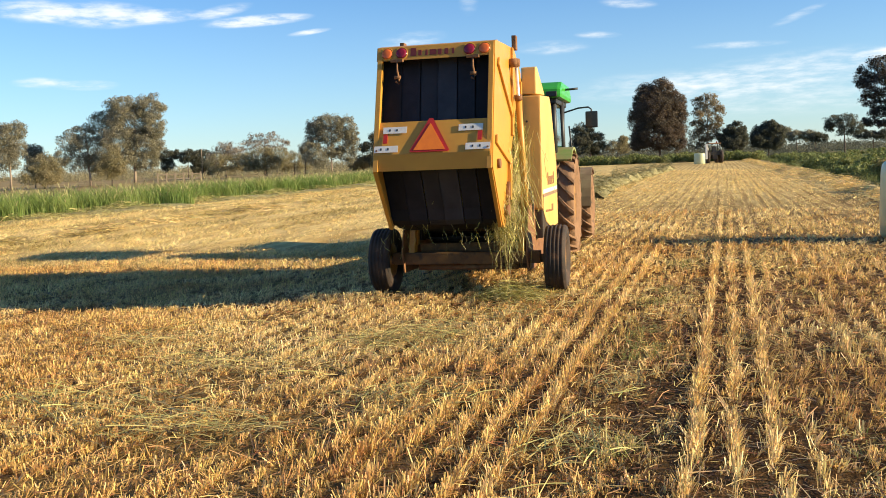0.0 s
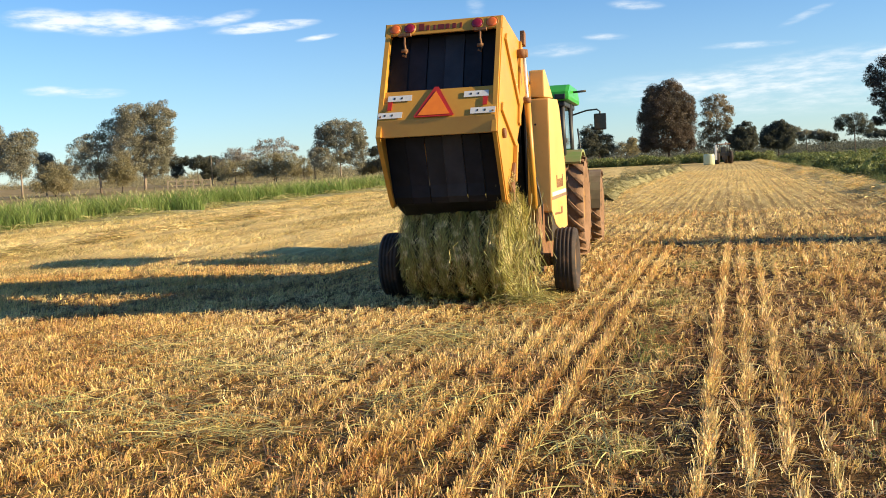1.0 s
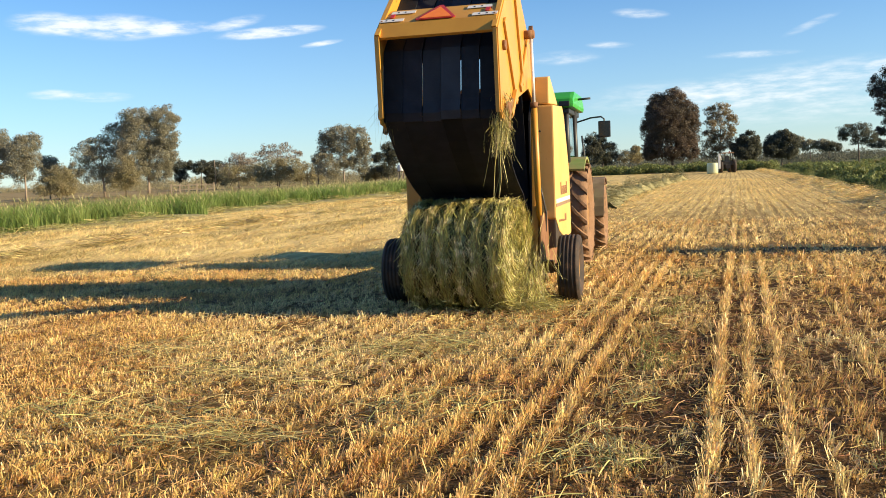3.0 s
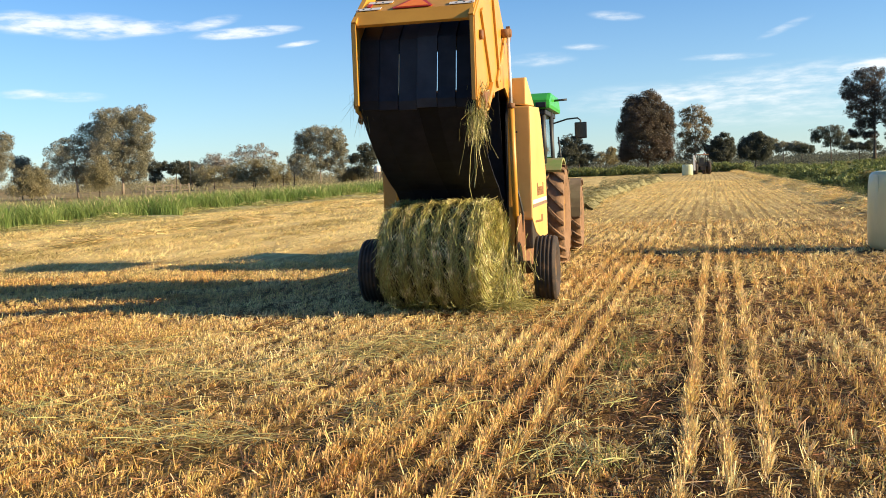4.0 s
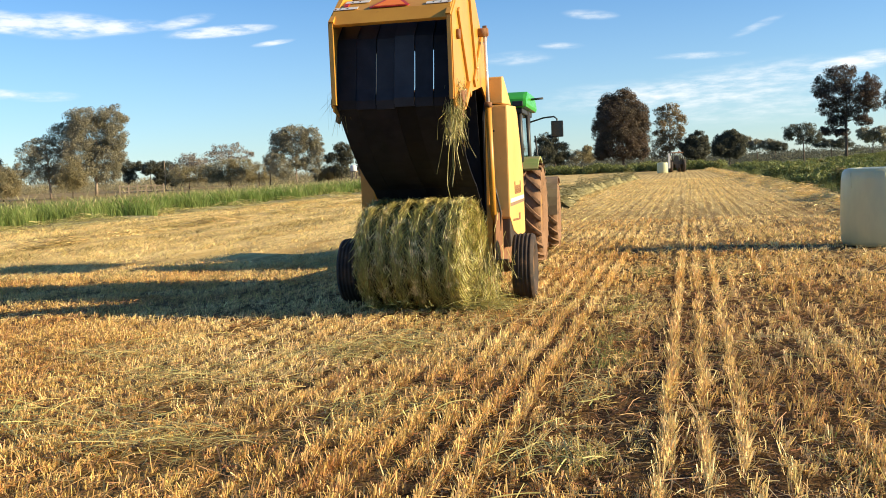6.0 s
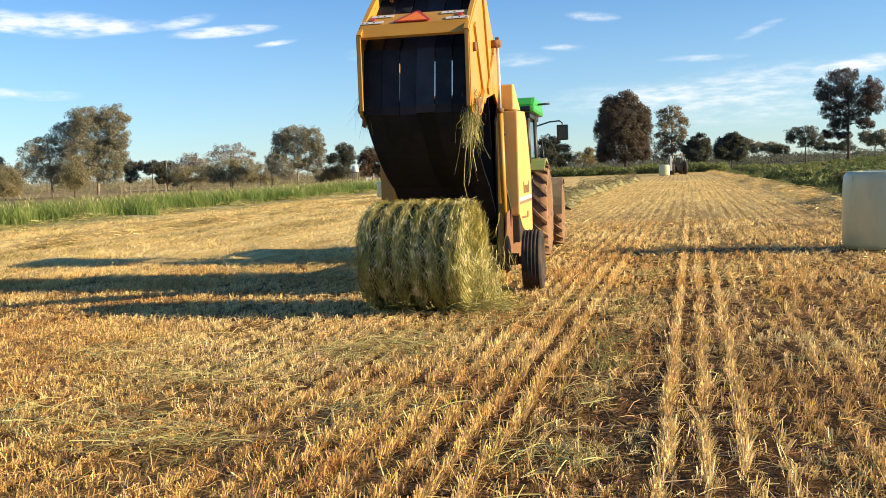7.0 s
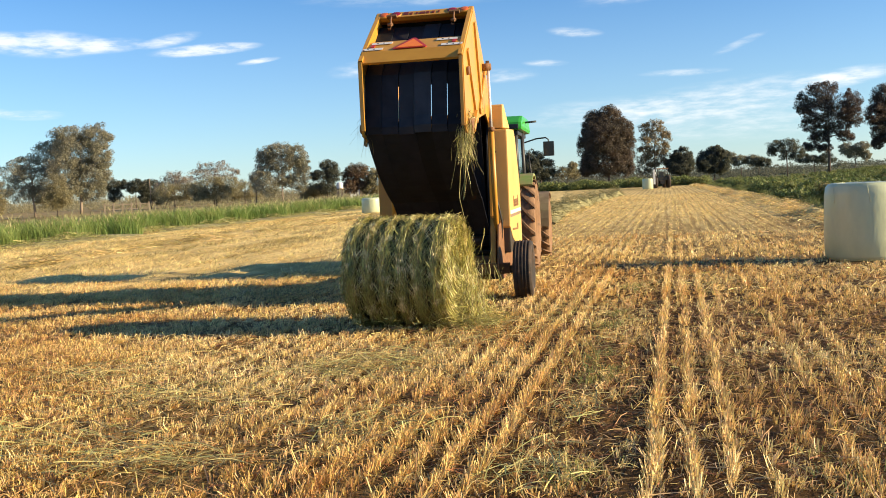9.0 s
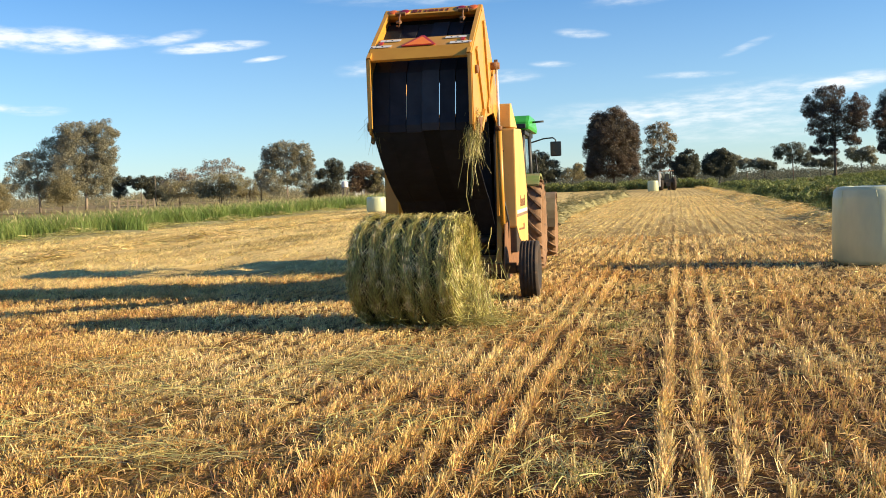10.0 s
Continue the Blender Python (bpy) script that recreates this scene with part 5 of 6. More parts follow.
def make_baler():
    b = empty("round_baler", BASE)
    tagged(b, "worn yellow round baler hitched behind a green tractor", "baler")
    gate = make_gate(b)
    # frame: chamber sides, roof, front wall, sills, axle
    chamber = [(0.22, 0.60), (0.30, 2.10), (0.62, 2.52), (1.70, 2.42), (2.25, 1.60), (2.25, 0.62)]
    # chamber walls and floor carry their shade in the near-black colour
    for sx in (-1, 1):
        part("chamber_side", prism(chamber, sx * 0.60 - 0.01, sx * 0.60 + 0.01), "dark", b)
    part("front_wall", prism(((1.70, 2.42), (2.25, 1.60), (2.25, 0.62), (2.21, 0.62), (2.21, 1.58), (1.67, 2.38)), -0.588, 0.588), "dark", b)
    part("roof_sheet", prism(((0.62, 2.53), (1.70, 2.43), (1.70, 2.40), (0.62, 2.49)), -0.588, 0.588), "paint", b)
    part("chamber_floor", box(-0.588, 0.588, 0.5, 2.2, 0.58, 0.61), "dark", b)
    for y, z, r in ((0.35, 0.76, 0.07), (0.75, 0.72, 0.09), (0.9, 2.3, 0.07), (1.5, 2.2, 0.07)):
        part("roller", tube([(-0.585, y, z), (0.585, y, z)], r, 18), "steel", b)
    for i in range(6):
        x = -GW + 0.06 + (i + 0.5) * (2 * GW - 0.12) / 6
        part("front_belt", box(x - 0.087, x + 0.087, 0, 0.012, 0, 1.75, 0, pose(0, 0.55, 0.75, 14)), "belt", b)
    # added black sheet that darkens the space under the chamber
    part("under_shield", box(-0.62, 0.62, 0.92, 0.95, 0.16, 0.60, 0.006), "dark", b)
    # beam and sill have the underside's shade painted in
    part("axle_beam", box(-0.88, 0.88, -0.06, 0.08, 0.33, 0.47, 0.012), "paint_shaded", b)
    part("rear_sill", box(-0.60, 0.60, 0.18, 0.26, 0.44, 0.56, 0.01), "paint_shaded", b)
    # plates added inside the wheels to keep low sun from under the chamber
    for sx in (-1, 1):
        part("wheel_plate", prism(((-0.10, 0.24), (-0.16, 0.50), (0.05, 0.98), (0.55, 1.02), (1.9, 0.62), (1.9, 0.35), (0.5, 0.22)), sx * 0.74 - 0.008, sx * 0.74 + 0.008), "rust", b, "rusty inner wheel plate")
    part("cross_bar", tube([(-0.6, 0.10, 0.28), (0.6, 0.10, 0.28)], 0.035, 12), "rust", b)
    for sx in (-1, 1):
        part("frame_leg", prism(((-0.05, 0.40), (0.10, 0.40), (0.34, 1.10), (0.20, 1.10)), sx * 0.66 - 0.035, sx * 0.66 + 0.035, 0.008), "paint", b)
        part("rear_post", prism(((0.12, 0.55), (0.20, 0.55), (0.50, 2.45), (0.42, 2.45)), sx * 0.635 - 0.02, sx * 0.635 + 0.02, 0.006), "paint", b)
        part("hub_stub", tube([(sx * 0.82, 0, 0.385), (sx * 1.1, 0, 0.385)], 0.05, 12), "steel", b)
    # side shields: tall hooded covers over the drives
    low = [(0.58, 0.93), (0.60, 2.29), (1.62, 2.33), (1.80, 2.22), (2.30, 1.45), (2.32, 0.62), (1.6, 0.60), (0.95, 0.74)]
    hood = [(0.62, 2.31), (0.64, 2.63), (0.80, 2.65), (1.55, 2.345)]
    for sx, x1 in ((1, 0.85), (-1, 1.02)):
        x0 = 0.625
        lo, hi = sorted((sx * x0, sx * x1))
        # sunward shield and hood are painted as sunlit, the far pair plain yellow
        sh = part("side_shield", prism(low, lo, hi, 0.018), "paint_sunlit" if sx > 0 else "paint", b, "tall yellow side shield")
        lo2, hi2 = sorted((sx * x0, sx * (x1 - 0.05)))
        part("shield_hood", prism(hood, lo2, hi2, 0.015), "paint_sunlit" if sx > 0 else "paint", sh)
        xo = sx * x1
        lo3, hi3 = sorted((xo - 0.001 * sx, xo + sx * 0.004))
        part("stripe", box(lo3, hi3, 0.64, 2.24, 1.10, 1.15), "label", sh, "white stripe")
        part("stripe", box(lo3, hi3, 0.64, 2.24, 1.055, 1.095), "grey", sh, "dark grey stripe")
        for k in range(6):
            part("name_bar", box(lo3, hi3, 1.15 + 0.13 * k, 1.23 + 0.13 * k, 1.19, 1.19 + (0.16 if k in (0, 5) else 0.11)), "rust", sh)
        part("name_bar", box(lo3, hi3, 1.55, 1.72, 0.84, 0.93), "rust", sh)
        part("shield_catch", tube([(sx * (x0 + 0.06), 0.575, 1.98), (sx * (x0 + 0.06), 0.565, 1.98)], 0.014, 8), "black", sh)
        part("shield_bar", tube([(sx * (x1 - 0.18), 0.50, 0.86), (sx * (x1 + 0.05), 1.0, 0.88)], 0.014, 7), "rust", sh)
        part("drive_guard", box(*sorted((sx * 0.64, sx * 0.84)), 0.62, 1.9, 0.56, 0.92, 0.02), "steel", b)
        # hose along the rear post
        part("hose", tube([(sx * 0.70, 0.28, 1.35), (sx * 0.73, 0.30, 1.20), (sx * 0.76, 0.36, 1.0), (sx * 0.74, 0.40, 0.78)], 0.014, 7), "black", b)
    # pickup, tongue and drive shaft under and before the body
    part("pickup_drum", tube([(-0.75, 2.0, 0.34), (0.75, 2.0, 0.34)], 0.17, 20), "steel", b)
    for k in range(9):
        part("stripper_band", tube([(-0.7 + 0.175 * k, 2.0 + 0.21 * math.cos(a), 0.34 + 0.21 * math.sin(a)) for a in (2.4, 1.6, 0.8, 0.0, -0.8, -1.6)], 0.02, 6), "paint", b)
    for sx in (-1, 1):
        part("tongue_rail", prism(((2.2, 0.62), (2.2, 0.72), (3.55, 0.60), (3.55, 0.50)), sx * 0.12 - 0.04, sx * 0.12 + 0.04, 0.006), "paint", b)
    part("drive_shaft", tube([(0, 2.2, 0.80), (0, 3.6, 0.72)], 0.05, 12), "black", b)
    part("parking_jack", tube([(0.22, 3.2, 0.35), (0.22, 3.2, 1.05)], 0.035, 10), "steel", b)
    # lift cylinders
    bars, rods = [], []
    for sx in (-1, 1):
        bar = part("cylinder_barrel", tube([(0, 0, -0.04), (0, 0, 1.36)], 0.036, 14), "paint", b, "yellow hydraulic cylinder", barrel_pose(sx, 0))
        part("barrel_cap", tube([(0, 0, 1.34), (0, 0, 1.40)], 0.045, 14), "rust", bar)
        rod = part("cylinder_rod", tube([(0, 0, -1.05), (0, 0, 0.0)], 0.019, 12), "chrome", b, "bright steel rod", rod_pose(sx, 0))
        part("rod_eye", tube([(-0.04, 0, 0), (0.04, 0, 0)], 0.045, 14), "rust", rod)
        bars.append((bar, sx))
        rods.append((rod, sx))
    # loose run of belts between the gate's lip and the body
    lb = new("lower_belts")
    lb.parent = b
    lb.matrix_basis = belts_pose(0)
    lb["label"] = "slack black rubber belts"
    for i in range(6):
        x = -GW + 0.017 + (i + 0.5) * (2 * GW - 0.034) / 6
        w2 = 0.1
        dz = 0.004 * (i % 2)
        sag = [(2.36 * j / 14, dz - 0.10 * math.sin(math.pi * min(2.36 * j / 14 / 1.5, 1.0)) ** 0.8) for j in range(15)]
        part("belt", prism(sag + [(yy, zz - 0.011) for yy, zz in sag[::-1]], x - w2, x + w2), "belt", lb)
    wheels = []
    for sx, x in ((1, 1.07), (-1, -0.98)):
        wheels.append(wheel("wheel", b, pose(x, 0, 0.385, 0, 0, 0 if sx > 0 else 180), 0.25, 0.385, 0.20, "tyre", ribs=5))
    return b, gate, lb, bars, rods, wheels


baler, gate, lower_belts, barrels, rods, baler_wheels = make_baler()


# ---- tractor ----
def make_tractor():
    t = empty("tractor", BASE @ pose(0, 4.3, 0))
    tagged(t, "green farm tractor with muddy tyres and a cab", "tractor")
    wheels = []
    for sx in (1, -1):
        wheels.append((wheel("rear_wheel", t, pose(sx * 0.74, 0, 0.79, 0, 0, 0 if sx > 0 else 180), 0.46, 0.79, 0.46, "tyre_mud", lugs=20), 0.79, sx, (sx * 0.74, 0, 0.79)))
        wheels.append((wheel("front_wheel", t, pose(sx * 0.84, 2.5, 0.62, 0, 0, 0 if sx > 0 else 180), 0.40, 0.62, 0.34, "tyre_mud", lugs=18), 0.62, sx, (sx * 0.84, 2.5, 0.62)))
        # short guard over the front wheel
        guard = arc_pts(2.5, 0.62, 0.71, 55, 178, 9) + arc_pts(2.5, 0.62, 0.685, 178, 55, 9)
        gd = part("front_guard", prism(guard, *sorted((sx * 0.70, sx * 1.05))), "grey", t, "dusty brown front mudguard")
        part("guard_stay", tube([(sx * 0.66, 2.5, 0.75), (sx * 0.72, 2.3, 1.30)], 0.02, 7), "steel", gd)
        # fender over the rear wheel
        outer = arc_pts(0, 0.79, 0.90, 30, 128, 10)
        inner = arc_pts(0, 0.79, 0.86, 128, 30, 10)
        fd = part("fender", prism(outer + inner, *sorted((sx * 0.56, sx * 0.93))), "green_dust", t, "dusty green fender")
        part("fender_lamp", box(*sorted((sx * 0.60, sx * 0.70)), -0.60, -0.54, 1.50, 1.58, 0.012), "lamp_red", fd)
        part("fender_plate", prism(outer + [(0.5, 0.9), (-0.5, 0.9)], *sorted((sx * 0.52, sx * 0.56))), "green_dust", t)
    part("rear_axle", tube([(-0.6, 0, 0.79), (0.6, 0, 0.79)], 0.15, 16), "green_dust", t)
    part("front_axle", box(-0.72, 0.72, 2.42, 2.58, 0.52, 0.70, 0.02), "green_dust", t)
    part("transmission", box(-0.28, 0.28, -0.35, 1.6, 0.55, 1.15, 0.04), "green_dust", t)
    part("bonnet", prism(((1.15, 1.0), (1.15, 1.72), (2.6, 1.60), (3.05, 1.35), (3.1, 0.95)), -0.36, 0.36, 0.05), "green", t)
    part("drawbar", box(-0.06, 0.06, -0.95, 0.2, 0.42, 0.50, 0.008), "steel", t)
    for sx in (-1, 1):
        part("lift_arm", tube([(sx * 0.35, -0.2, 0.75), (sx * 0.42, -0.85, 0.55)], 0.035, 10), "steel", t)
    # cab
    part("cab_floor", box(-0.70, 0.70, -0.20, 1.15, 1.15, 1.30, 0.02), "black", t)
    part("cab_back", box(-0.66, 0.66, -0.30, -0.24, 1.25, 1.62, 0.01), "black", t)
    posts = [((sx * 0.66, -0.34, 1.45), (sx * 0.66, -0.42, 2.45)) for sx in (-1, 1)] + [((sx * 0.72, 0.40, 1.3), (sx * 0.70, 0.36, 2.45)) for sx in (-1, 1)] + [((sx * 0.62, 1.15, 1.3), (sx * 0.58, 1.0, 2.45)) for sx in (-1, 1)]
    for a, c in posts:
        part("cab_post", tube([a, c], 0.045, 8), "black", t)
    roof = part("cab_roof", prism(((-0.62, 2.44), (-0.60, 2.58), (-0.35, 2.70), (0.9, 2.70), (1.2, 2.56), (1.2, 2.44)), -0.80, 0.80, 0.06), "green", t, "bright green cab roof")
    part("roof_liner", box(-0.72, 0.72, -0.52, 1.1, 2.36, 2.44, 0.02), "black", roof)
    for sx in (-1, 1):
        part("work_lamp", box(*sorted((sx * 0.58, sx * 0.74)), -0.655, -0.60, 2.46, 2.54, 0.012), "black", roof)
        part("roof_bracket", tube([(sx * 0.78, 0.1, 2.60), (sx * 1.0, 0.1, 2.61)], 0.018, 7), "black", roof)
    def pane(pts):
        bm = bmesh.new()
        bm.faces.new([bm.verts.new(p) for p in pts])
        ob = part("window_pane", bm, "glass", t)
        ob.visible_shadow = False
    pane(((-0.62, -0.35, 1.62), (0.62, -0.35, 1.62), (0.62, -0.42, 2.38), (-0.62, -0.42, 2.38)))
    pane(((-0.58, 1.14, 1.35), (0.58, 1.14, 1.35), (0.55, 1.01, 2.38), (-0.55, 1.01, 2.38)))
    for sx in (-1, 1):
        pane(((sx * 0.665, -0.32, 1.62), (sx * 0.71, 0.38, 1.45), (sx * 0.69, 0.36, 2.38), (sx * 0.665, -0.40, 2.38)))
        pane(((sx * 0.71, 0.42, 1.35), (sx * 0.625, 1.12, 1.35), (sx * 0.585, 1.0, 2.38), (sx * 0.69, 0.38, 2.38)))
    seat = part("seat", box(-0.24, 0.24, 0.1, 0.55, 1.55, 1.68, 0.04), "black", t)
    part("backrest", box(-0.22, 0.22, 0.04, 0.14, 1.66, 2.15, 0.04), "black", seat)
    part("steering_wheel", tube([(0.2 * math.cos(a), 0.85, 1.85 + 0.2 * math.sin(a)) for a in np.linspace(0, 6.28, 18)], 0.016, 6), "black", t)
    # mirrors on their arms, exhaust
    for sx in (-1, 1):
        arm = part("mirror_arm", tube([(sx * 0.68, 0.75, 2.26), (sx * 0.95, 0.70, 2.33), (sx * 1.12, 0.68, 2.34), (sx * 1.17, 0.68, 2.30), (sx * 1.17, 0.68, 2.02)], 0.014, 7), "black", t)
        mi = part("mirror", box(*sorted((sx * 1.07, sx * 1.27)), 0.66, 0.71, 2.0, 2.27, 0.02), "black", arm, "rectangular rear-view mirror")
        part("mirror_glass", box(*sorted((sx * 1.085, sx * 1.255)), 0.652, 0.657, 2.02, 2.25), "mirror", t)
    part("exhaust", tube([(0.60, 1.25, 1.45), (0.62, 1.22, 1.9), (0.64, 1.2, 2.42)], 0.045, 10), "black", t)
    part("handrail", tube([(0.74, 1.0, 1.25), (0.80, 1.0, 1.7), (0.77, 0.98, 2.05)], 0.014, 7), "black", t)
    part("fuel_tank", box(0.42, 0.74, 0.85, 1.6, 0.55, 1.05, 0.05), "green_dust", t)
    part("step", box(0.66, 0.86, 0.9, 1.3, 0.45, 0.49, 0.01), "steel", t)
    return t, wheels


tractor, tractor_wheels = make_tractor()


# ---- hay bale ----
BALE_YAW = -3.5
BALE_R, BALE_L = 0.61, 1.05


def make_bale():
    b = empty("hay_bale", pose(-2.83, 9.98, 0.6, 0, 0, BALE_YAW))
    tagged(b, "freshly pressed green round hay bale with shaggy ends", "hay bale", "")
    bm = bmesh.new()
    seg, nx = 72, 40
    rings = []
    for i in range(nx + 1):
        x = -BALE_L / 2 + BALE_L * i / nx
        e = abs(x) / (BALE_L / 2)
        ring = []
        for k in range(seg):
            a = math.tau * k / seg
            r = BALE_R - 0.052 - 0.042 * math.cos(x * math.tau / 0.19) - 0.05 * max(0, e - 0.9) * 10 * 0.5
            r += 0.022 * noise.noise(Vector((x * 9, math.cos(a) * 3, math.sin(a) * 3)))
            ring.append(bm.verts.new((x, r * math.cos(a), r * math.sin(a))))
        rings.append(ring)
    for p, q in zip(rings, rings[1:]):
        for k in range(seg):
            bm.faces.new((p[k], p[(k + 1) % seg], q[(k + 1) % seg], q[k]))
    for ring, sx in ((rings[0], -1), (rings[-1], 1)):
        prev = ring
        for fr in (0.8, 0.55, 0.3):
            cur = [bm.verts.new((v.co.x + sx * (0.03 * (1 - fr) + 0.02 * noise.noise(v.co * 5 + Vector((fr * 9, 0, 0)))), v.co.y * fr, v.co.z * fr)) for v in ring]
            for k in range(seg):
                bm.faces.new((prev[k], prev[(k + 1) % seg], cur[(k + 1) % seg], cur[k]))
            prev = cur
        bm.faces.new(prev)
    bmesh.ops.recalc_face_normals(bm, faces=list(bm.faces))
    # the dark core paints the shade in the gaps of the wound hay
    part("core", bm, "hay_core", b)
    # stalks wound round the drum, lying in the ridges that the belts press
    n = 19000
    ridge = (np.round(rng.uniform(-0.5, 0.5, n) * BALE_L / 0.19 - 0.5) + 0.5) * 0.19
    x = np.where(rng.uniform(0, 1, n) < 0.93, ridge + rng.normal(0, 0.027, n), rng.uniform(-0.5, 0.5, n) * BALE_L)
    x = np.clip(x, -BALE_L / 2, BALE_L / 2)
    a0 = rng.uniform(0, math.tau, n)
    ln = rng.uniform(0.06, 0.34, n)
    ln[:700] = rng.uniform(0.3, 0.6, 700)
    k = np.linspace(0, 1, 4)[None, :]
    aa = a0[:, None] + (k - 0.5) * (ln / BALE_R)[:, None]
    rr = BALE_R - 0.036 * np.cos(x * math.tau / 0.19)[:, None] - 0.052 + rng.uniform(0, 0.035, n)[:, None] + (k - 0.5) ** 2 * rng.uniform(-0.05, 0.10, n)[:, None] * (ln / 0.2)[:, None]
    xx = x[:, None] + (k - 0.5) * rng.normal(0, 0.36, n)[:, None] * ln[:, None] + rng.normal(0, 0.006, (n, 4))
    p = np.stack([xx, rr * np.cos(aa), rr * np.sin(aa)], 2)
    side = unit(np.stack([np.ones(n), rng.normal(0, 0.5, n), rng.normal(0, 0.5, n)], 1))
    tagged(strips("wound_hay", p, rng.uniform(0.003, 0.0075, n), side, "hay", b, 0.7), kind="stuff")
    # ends: a mat of stalks that curl along the spiral and stick out
    n = 9000
    sx = np.where(rng.uniform(0, 1, n) < 0.7, 1, -1)
    r0 = BALE_R * np.sqrt(rng.uniform(0.02, 1, n))
    a0 = rng.uniform(0, math.tau, n)
    ln = rng.uniform(0.05, 0.26, n)
    aa = a0[:, None] + (k - 0.5) * (ln / np.maximum(r0, 0.15))[:, None]
    rr = r0[:, None] + (k - 0.5) * rng.normal(0, 0.06, n)[:, None]
    xx = sx[:, None] * (BALE_L / 2 + 0.005 + rng.uniform(0, 0.05, n)[:, None] + k * k * rng.uniform(0, 0.06, n)[:, None])
    p = np.stack([xx, rr * np.cos(aa), rr * np.sin(aa)], 2)
    tagged(strips("end_hay", p, rng.uniform(0.0035, 0.009, n), unit(rng.normal(0, 1, (n, 3))), "hay", b, 0.7), kind="stuff")
    return b


bale = make_bale()


def make_spill():
    """Loose hay that lies at the foot of the bale."""
    n = 1500
    x = -2.15 + rng.normal(0, 0.20, n)
    y = 10.05 + rng.normal(0, 0.28, n)
    z = 0.02 + np.abs(rng.normal(0, 0.07, n)) * np.exp(-((x + 2.2) / 0.3) ** 2)
    tagged(lying("spilled_hay", x, y, z, rng.uniform(0.08, 0.35, n), rng.uniform(0.003, 0.007, n), "hay"), "loose green hay spilled beside the bale", "hay", kind="stuff")


make_spill()


def make_falling(n, spread, seed, length):
    """A wisp of hay in the air."""
    g = np.random.default_rng(seed)
    k = np.linspace(0, 1, 5)[None, :, None]
    st = g.normal(0, 1, (n, 3)) * np.array(spread)
    d = unit(np.stack([g.normal(0, 0.35, n), g.normal(0, 0.35, n), -np.ones(n)], 1))
    p = st[:, None, :] + d[:, None, :] * k * g.uniform(0.5, 1.3, (n, 1, 1)) * length + g.normal(0, 0.02, (n, 5, 3)) * k
    ob = strips("falling_hay", p, g.uniform(0.004, 0.008, n), unit(g.normal(0, 1, (n, 3))), "hay", None, 0.7)
    return tagged(ob, "wisp of loose hay dropping out of the baler", "hay", "falling wisps of hay", "stuff")


wisps = [make_falling(260, (0.09, 0.12, 0.22), 31, 0.30), make_falling(200, (0.10, 0.12, 0.22), 32, 0.28)] + [make_falling(10, (0.16, 0.05, 0.10), 40 + i, 0.16) for i in range(6)]


# ---- wrapped bales ----
def wrapped_bale(x, y, r, h, label, cylinder_lay=0):
    b = empty("wrapped_bale", pose(x, y, 0, 0, 0, 20))
    bm = bmesh.new()
    seg = 56
    prof = [(0.0, 0.0), (r * 0.86, 0.0), (r * 0.95, 0.02), (r, 0.09), (r * 1.012, h * 0.3), (r * 1.0, h * 0.6), (r * 0.985, h * 0.85), (r * 0.955, h * 0.95), (r * 0.88, h * 0.99), (r * 0.6, h * 1.0), (0.0, h * 0.985)]
    rings = []
    for rr, z in prof[1:-1]:
        rings.append([bm.verts.new(((rr + 0.012 * noise.noise(Vector((math.cos(k * math.tau / seg) * 2.4, math.sin(k * math.tau / seg) * 2.4, z * 3 + x)))) * math.cos(k * math.tau / seg),
                                    (rr + 0.012 * noise.noise(Vector((math.cos(k * math.tau / seg) * 2.4, math.sin(k * math.tau / seg) * 2.4, z * 3 + y)))) * math.sin(k * math.tau / seg), z)) for k in range(seg)])
    for a, c in zip(rings, rings[1:]):
        for k in range(seg):
            bm.faces.new((a[k], a[(k + 1) % seg], c[(k + 1) % seg], c[k])).smooth = True
    bm.faces.new(rings[0][::-1])
    bm.faces.new(rings[-1])
    part("wrap", bm, "wrap", b)
    part("top_film", lathe([(h - 0.012, 0.0), (h + 0.004, 0.0), (h + 0.003, r * 0.55), (h - 0.002, r * 0.80), (h - 0.012, r * 0.89), (h - 0.03, r * 0.9)], 40), "wrap", b, "gathered film over the top", pose(0, 0, 0, 0, -90, 0))
    for k in range(7):
        a = k * 0.93 + 0.4
        part("film_pleat", tube([(0.55 * r * math.cos(a), 0.55 * r * math.sin(a), h + 0.003), (0.84 * r * math.cos(a + 0.1), 0.84 * r * math.sin(a + 0.1), h * 0.995), (0.975 * r * math.cos(a + 0.14), 0.975 * r * math.sin(a + 0.14), h * 0.94), (1.005 * r * math.cos(a + 0.2), 1.005 * r * math.sin(a + 0.2), h * 0.75)], 0.008, 5, 0.003), "wrap", b)
    return tagged(b, label, "silage bale", "wrapped bales")


wrapped_bale(3.17, 16.55, 0.62, 1.27, "pale green plastic-wrapped silage bale standing on end")
wrapped_bale(-18.4, 57.0, 0.62, 1.0, "pale wrapped silage bale standing by the crop")
wrapped_bale(-1.95, 112.0, 0.62, 1.25, "white wrapped silage bale at the field's far end")


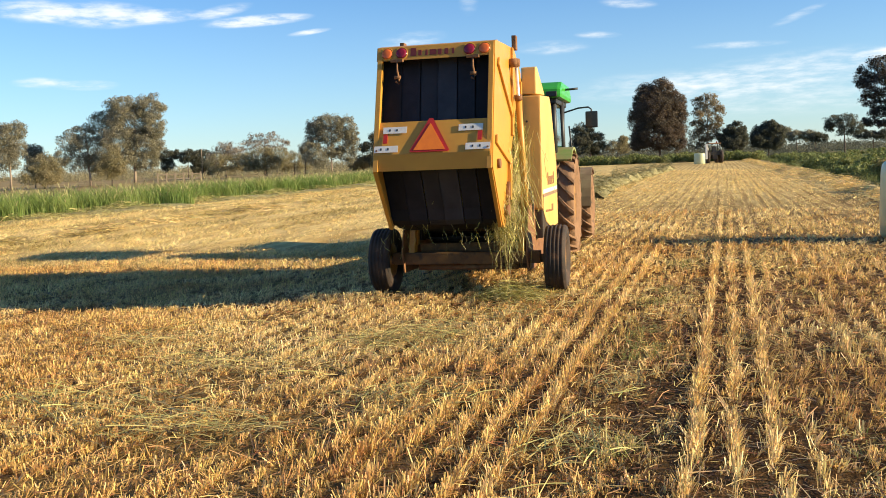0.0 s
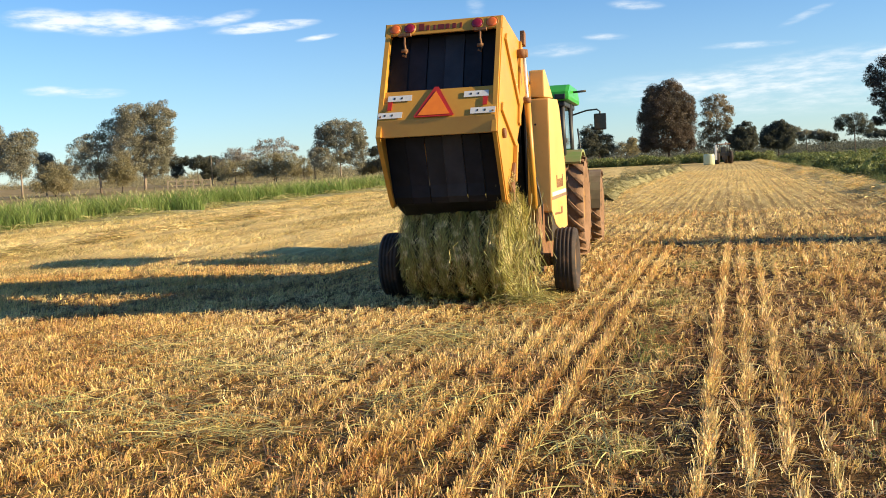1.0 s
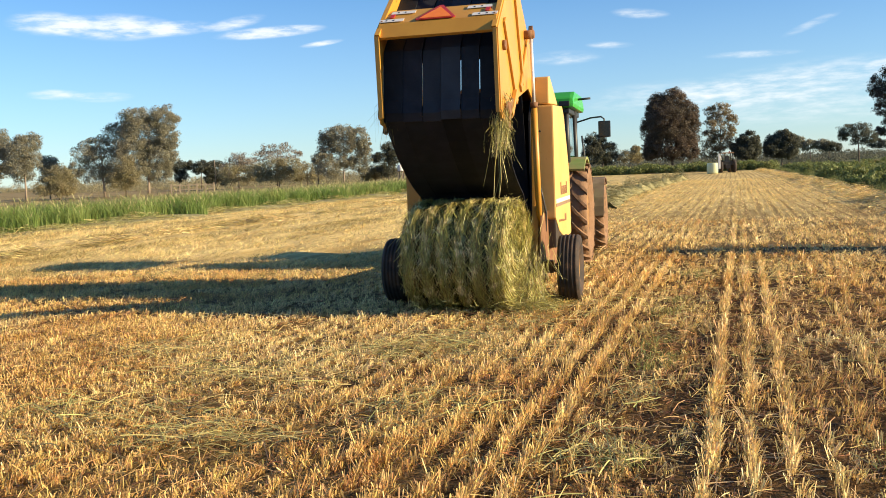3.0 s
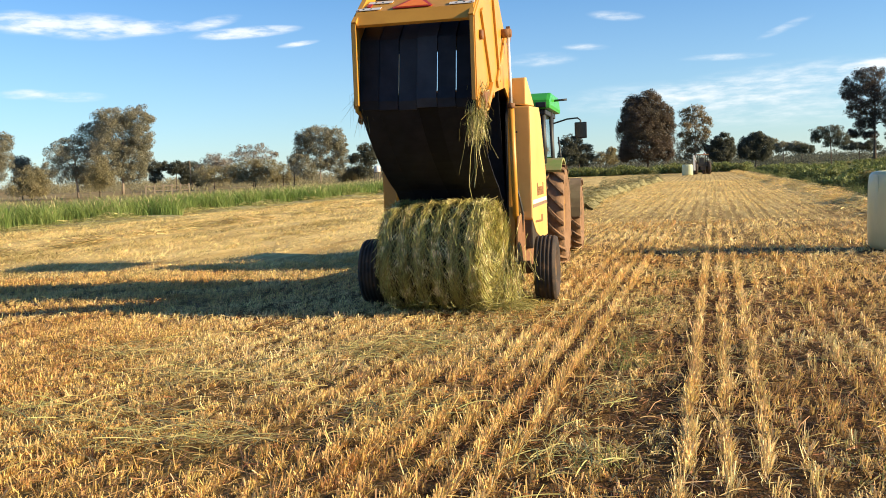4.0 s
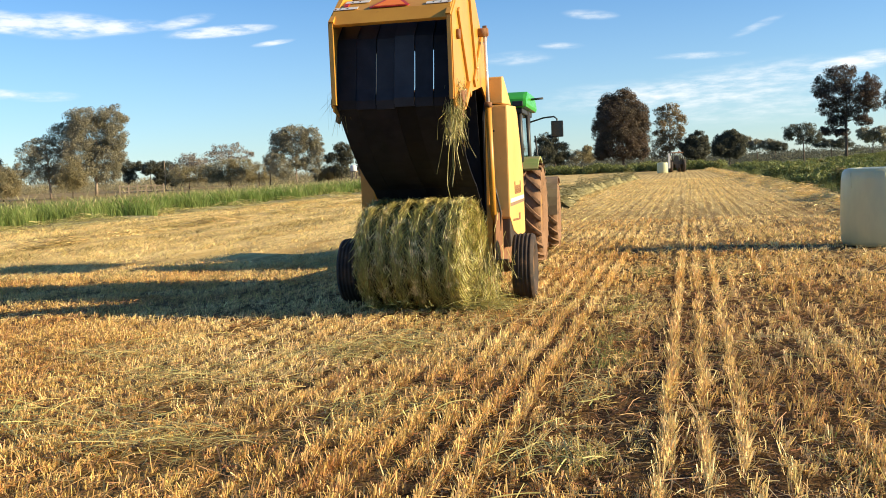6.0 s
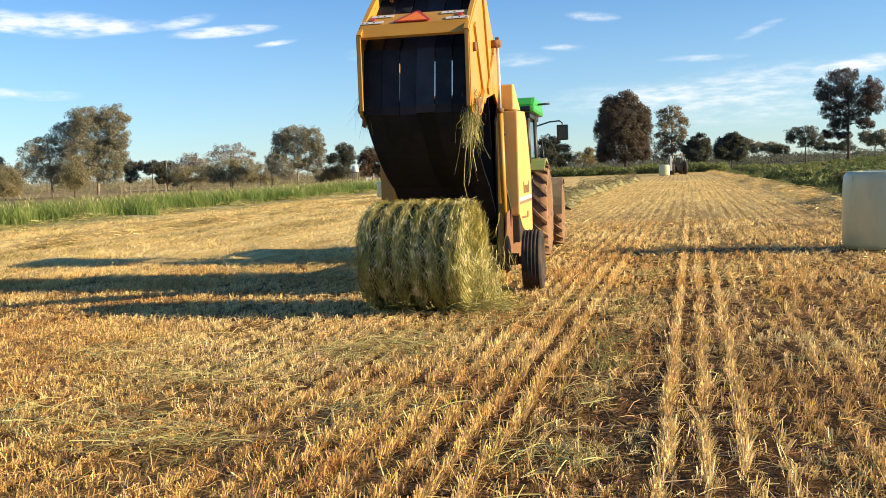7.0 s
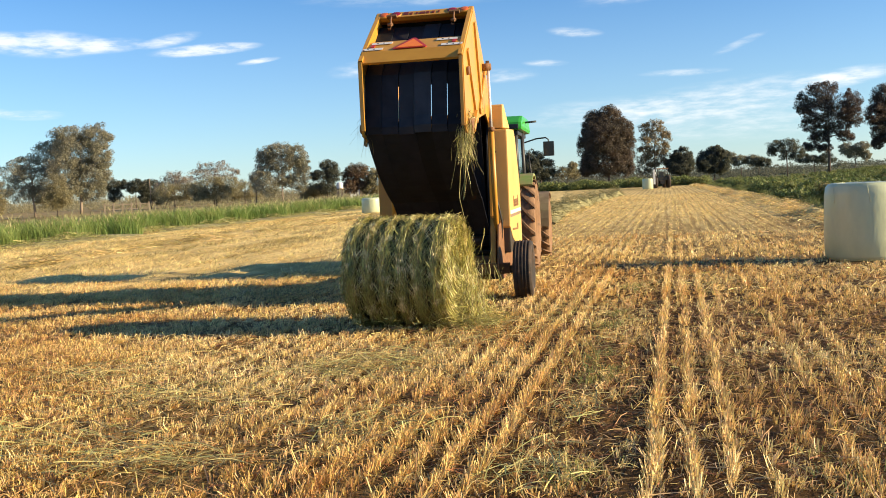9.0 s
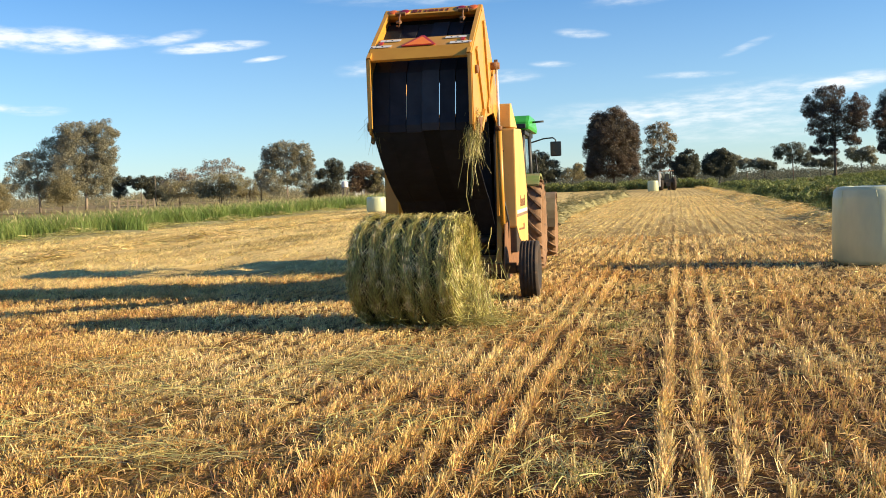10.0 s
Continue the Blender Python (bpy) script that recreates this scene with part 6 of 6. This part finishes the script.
def far_tractor():
    t = empty("tractor", pose(-0.35, 117.0, 0, 0, 0, 12))
    tagged(t, "dark green tractor with loader at the field's far end", "tractor")
    for sx in (-1, 1):
        for y, r in ((0, 0.78), (2.3, 0.5)):
            part("wheel", tube([(sx * 0.6, y, r), (sx * 0.98, y, r)], r, 24), "tyre", t)
    part("bonnet", prism(((0.8, 0.8), (0.8, 1.6), (2.6, 1.45), (2.9, 0.9)), -0.38, 0.38, 0.05), "green_dust", t)
    part("chassis", box(-0.3, 0.3, -0.6, 2.4, 0.5, 1.0, 0.03), "steel", t)
    part("cab", prism(((-0.5, 0.9), (-0.55, 1.35), (0.8, 1.35), (0.9, 0.9)), -0.66, 0.66, 0.04), "black", t)
    for sx in (-1, 1):
        for y in (-0.55, 0.65):
            part("cab_post", tube([(sx * 0.6, y, 1.3), (sx * 0.58, y, 2.32)], 0.06, 8), "black", t)
    part("seat", box(-0.25, 0.25, -0.1, 0.2, 1.3, 2.0, 0.05), "black", t)
    part("cab_roof", prism(((-0.7, 2.3), (-0.6, 2.42), (0.7, 2.42), (0.8, 2.3)), -0.70, 0.70, 0.03), "rust", t)
    part("beacon", tube([(0.3, 0, 2.42), (0.3, 0, 2.60)], 0.07, 10), "lamp_red", t)
    part("loader_mast", box(-1.25, -1.0, -1.2, -1.0, 0.5, 2.3, 0.02), "soil_white", t)
    part("loader_arm", tube([(-1.1, -1.1, 2.2), (-0.7, -0.2, 1.5)], 0.07, 8), "soil_white", t)


far_tractor()


def motions():
    # angle of the gate over time
    swing = [(0, 0), (0.5, 4.9), (1.0, 10.3), (1.5, 16.5), (2.0, 23.0), (2.5, 30.0), (2.8, 34.0), (3.1, 37.6), (3.4, 39.4), (3.7, 39.7), (5.0, 39.7), (10.0, 39.7)]
    walk(gate, [(t, pose(0, HY, HZ, -a)) for t, a in swing])
    walk(lower_belts, [(t, belts_pose(a)) for t, a in swing])
    for bar, sx in barrels:
        walk(bar, [(t, barrel_pose(sx, a)) for t, a in swing])
    for rod, sx in rods:
        walk(rod, [(t, rod_pose(sx, a)) for t, a in swing])
    # the rig pulls ahead
    drive = [(0, 0), (5.75, 0), (6.0, 0.04), (6.3, 0.20), (6.6, 0.50), (6.8, 0.72), (7.0, 0.94), (7.25, 1.22), (7.5, 1.45), (7.75, 1.62), (8.0, 1.69), (8.2, 1.70), (10.0, 1.70)]
    walk(baler, [(t, BASE @ pose(0, d, 0)) for t, d in drive])
    walk(tractor, [(t, BASE @ pose(0, 4.3 + d, 0)) for t, d in drive])
    for w, sx in zip(baler_wheels, (1, -1)):
        walk(w, [(t, pose(1.07 if sx > 0 else -0.98, 0, 0.385, -math.degrees(d / 0.385)) @ pose(0, 0, 0, 0, 0, 0 if sx > 0 else 180)) for t, d in drive])
    for w, r, sx, at in tractor_wheels:
        walk(w, [(t, pose(*at, -math.degrees(d / r)) @ pose(0, 0, 0, 0, 0, 0 if sx > 0 else 180)) for t, d in drive])
    # the bale rolls out and drops to the ground
    fall = [(0, 10.62, 1.46, 70), (0.25, 10.52, 1.30, 58), (0.5, 10.34, 1.02, 42), (0.75, 10.18, 0.78, 27), (1.0, 10.08, 0.635, 15), (1.25, 10.03, 0.605, 6), (1.5, 9.99, 0.60, 2), (1.8, 9.98, 0.60, 0), (10.0, 9.98, 0.60, 0)]
    walk(bale, [(t, pose(-2.83, y, z, 0, 0, BALE_YAW) @ pose(0, 0, 0, a)) for t, y, z, a in fall])
    # loose hay sliding down between gate and body, and wisps in the air
    walk(wisps[0], [(0, pose(-2.20, 9.95, 0.95, 0, 0, 0)), (0.5, pose(-2.20, 9.92, 0.70, 4, 0, 10)), (1.0, pose(-2.16, 9.9, 0.42, 8, 0, 15)), (1.4, pose(-2.14, 9.9, 0.30, 10, 4, 18)), (10, pose(-2.14, 9.9, 0.30, 10, 4, 18))])
    walk(wisps[1], [(0, pose(-2.10, 10.1, 1.38, 0, 0, 0)), (0.5, pose(-2.12, 10.05, 1.02, 5, 0, 20)), (1.0, pose(-2.12, 10.0, 0.70, 8, 0, 30)), (1.5, pose(-2.12, 9.98, 0.45, 8, 0, 34)), (1.9, pose(-2.1, 9.98, 0.35, 10, 0, 34)), (10, pose(-2.1, 9.98, 0.35, 10, 0, 34))])
    for i, w in enumerate(wisps[2:]):
        x = -3.35 + 0.2 * i
        z0 = 0.75 + 0.12 * ((i * 5) % 4)
        t1 = 0.35 + 0.13 * ((i * 3) % 5)
        rows = [(0, pose(x, 9.55, z0, 0, 0, 0)), (t1, pose(x, 9.47, z0 * 0.62, 20, 10, 30)), (t1 * 1.9, pose(x + 0.02, 9.40, 0.08, 60, 20, 50)), (t1 * 1.9 + 0.1, pose(x + 0.02, 9.40, 0.05, 75, 20, 52)), (10, pose(x + 0.02, 9.40, 0.05, 75, 20, 52))]
        walk(w, rows)


motions()
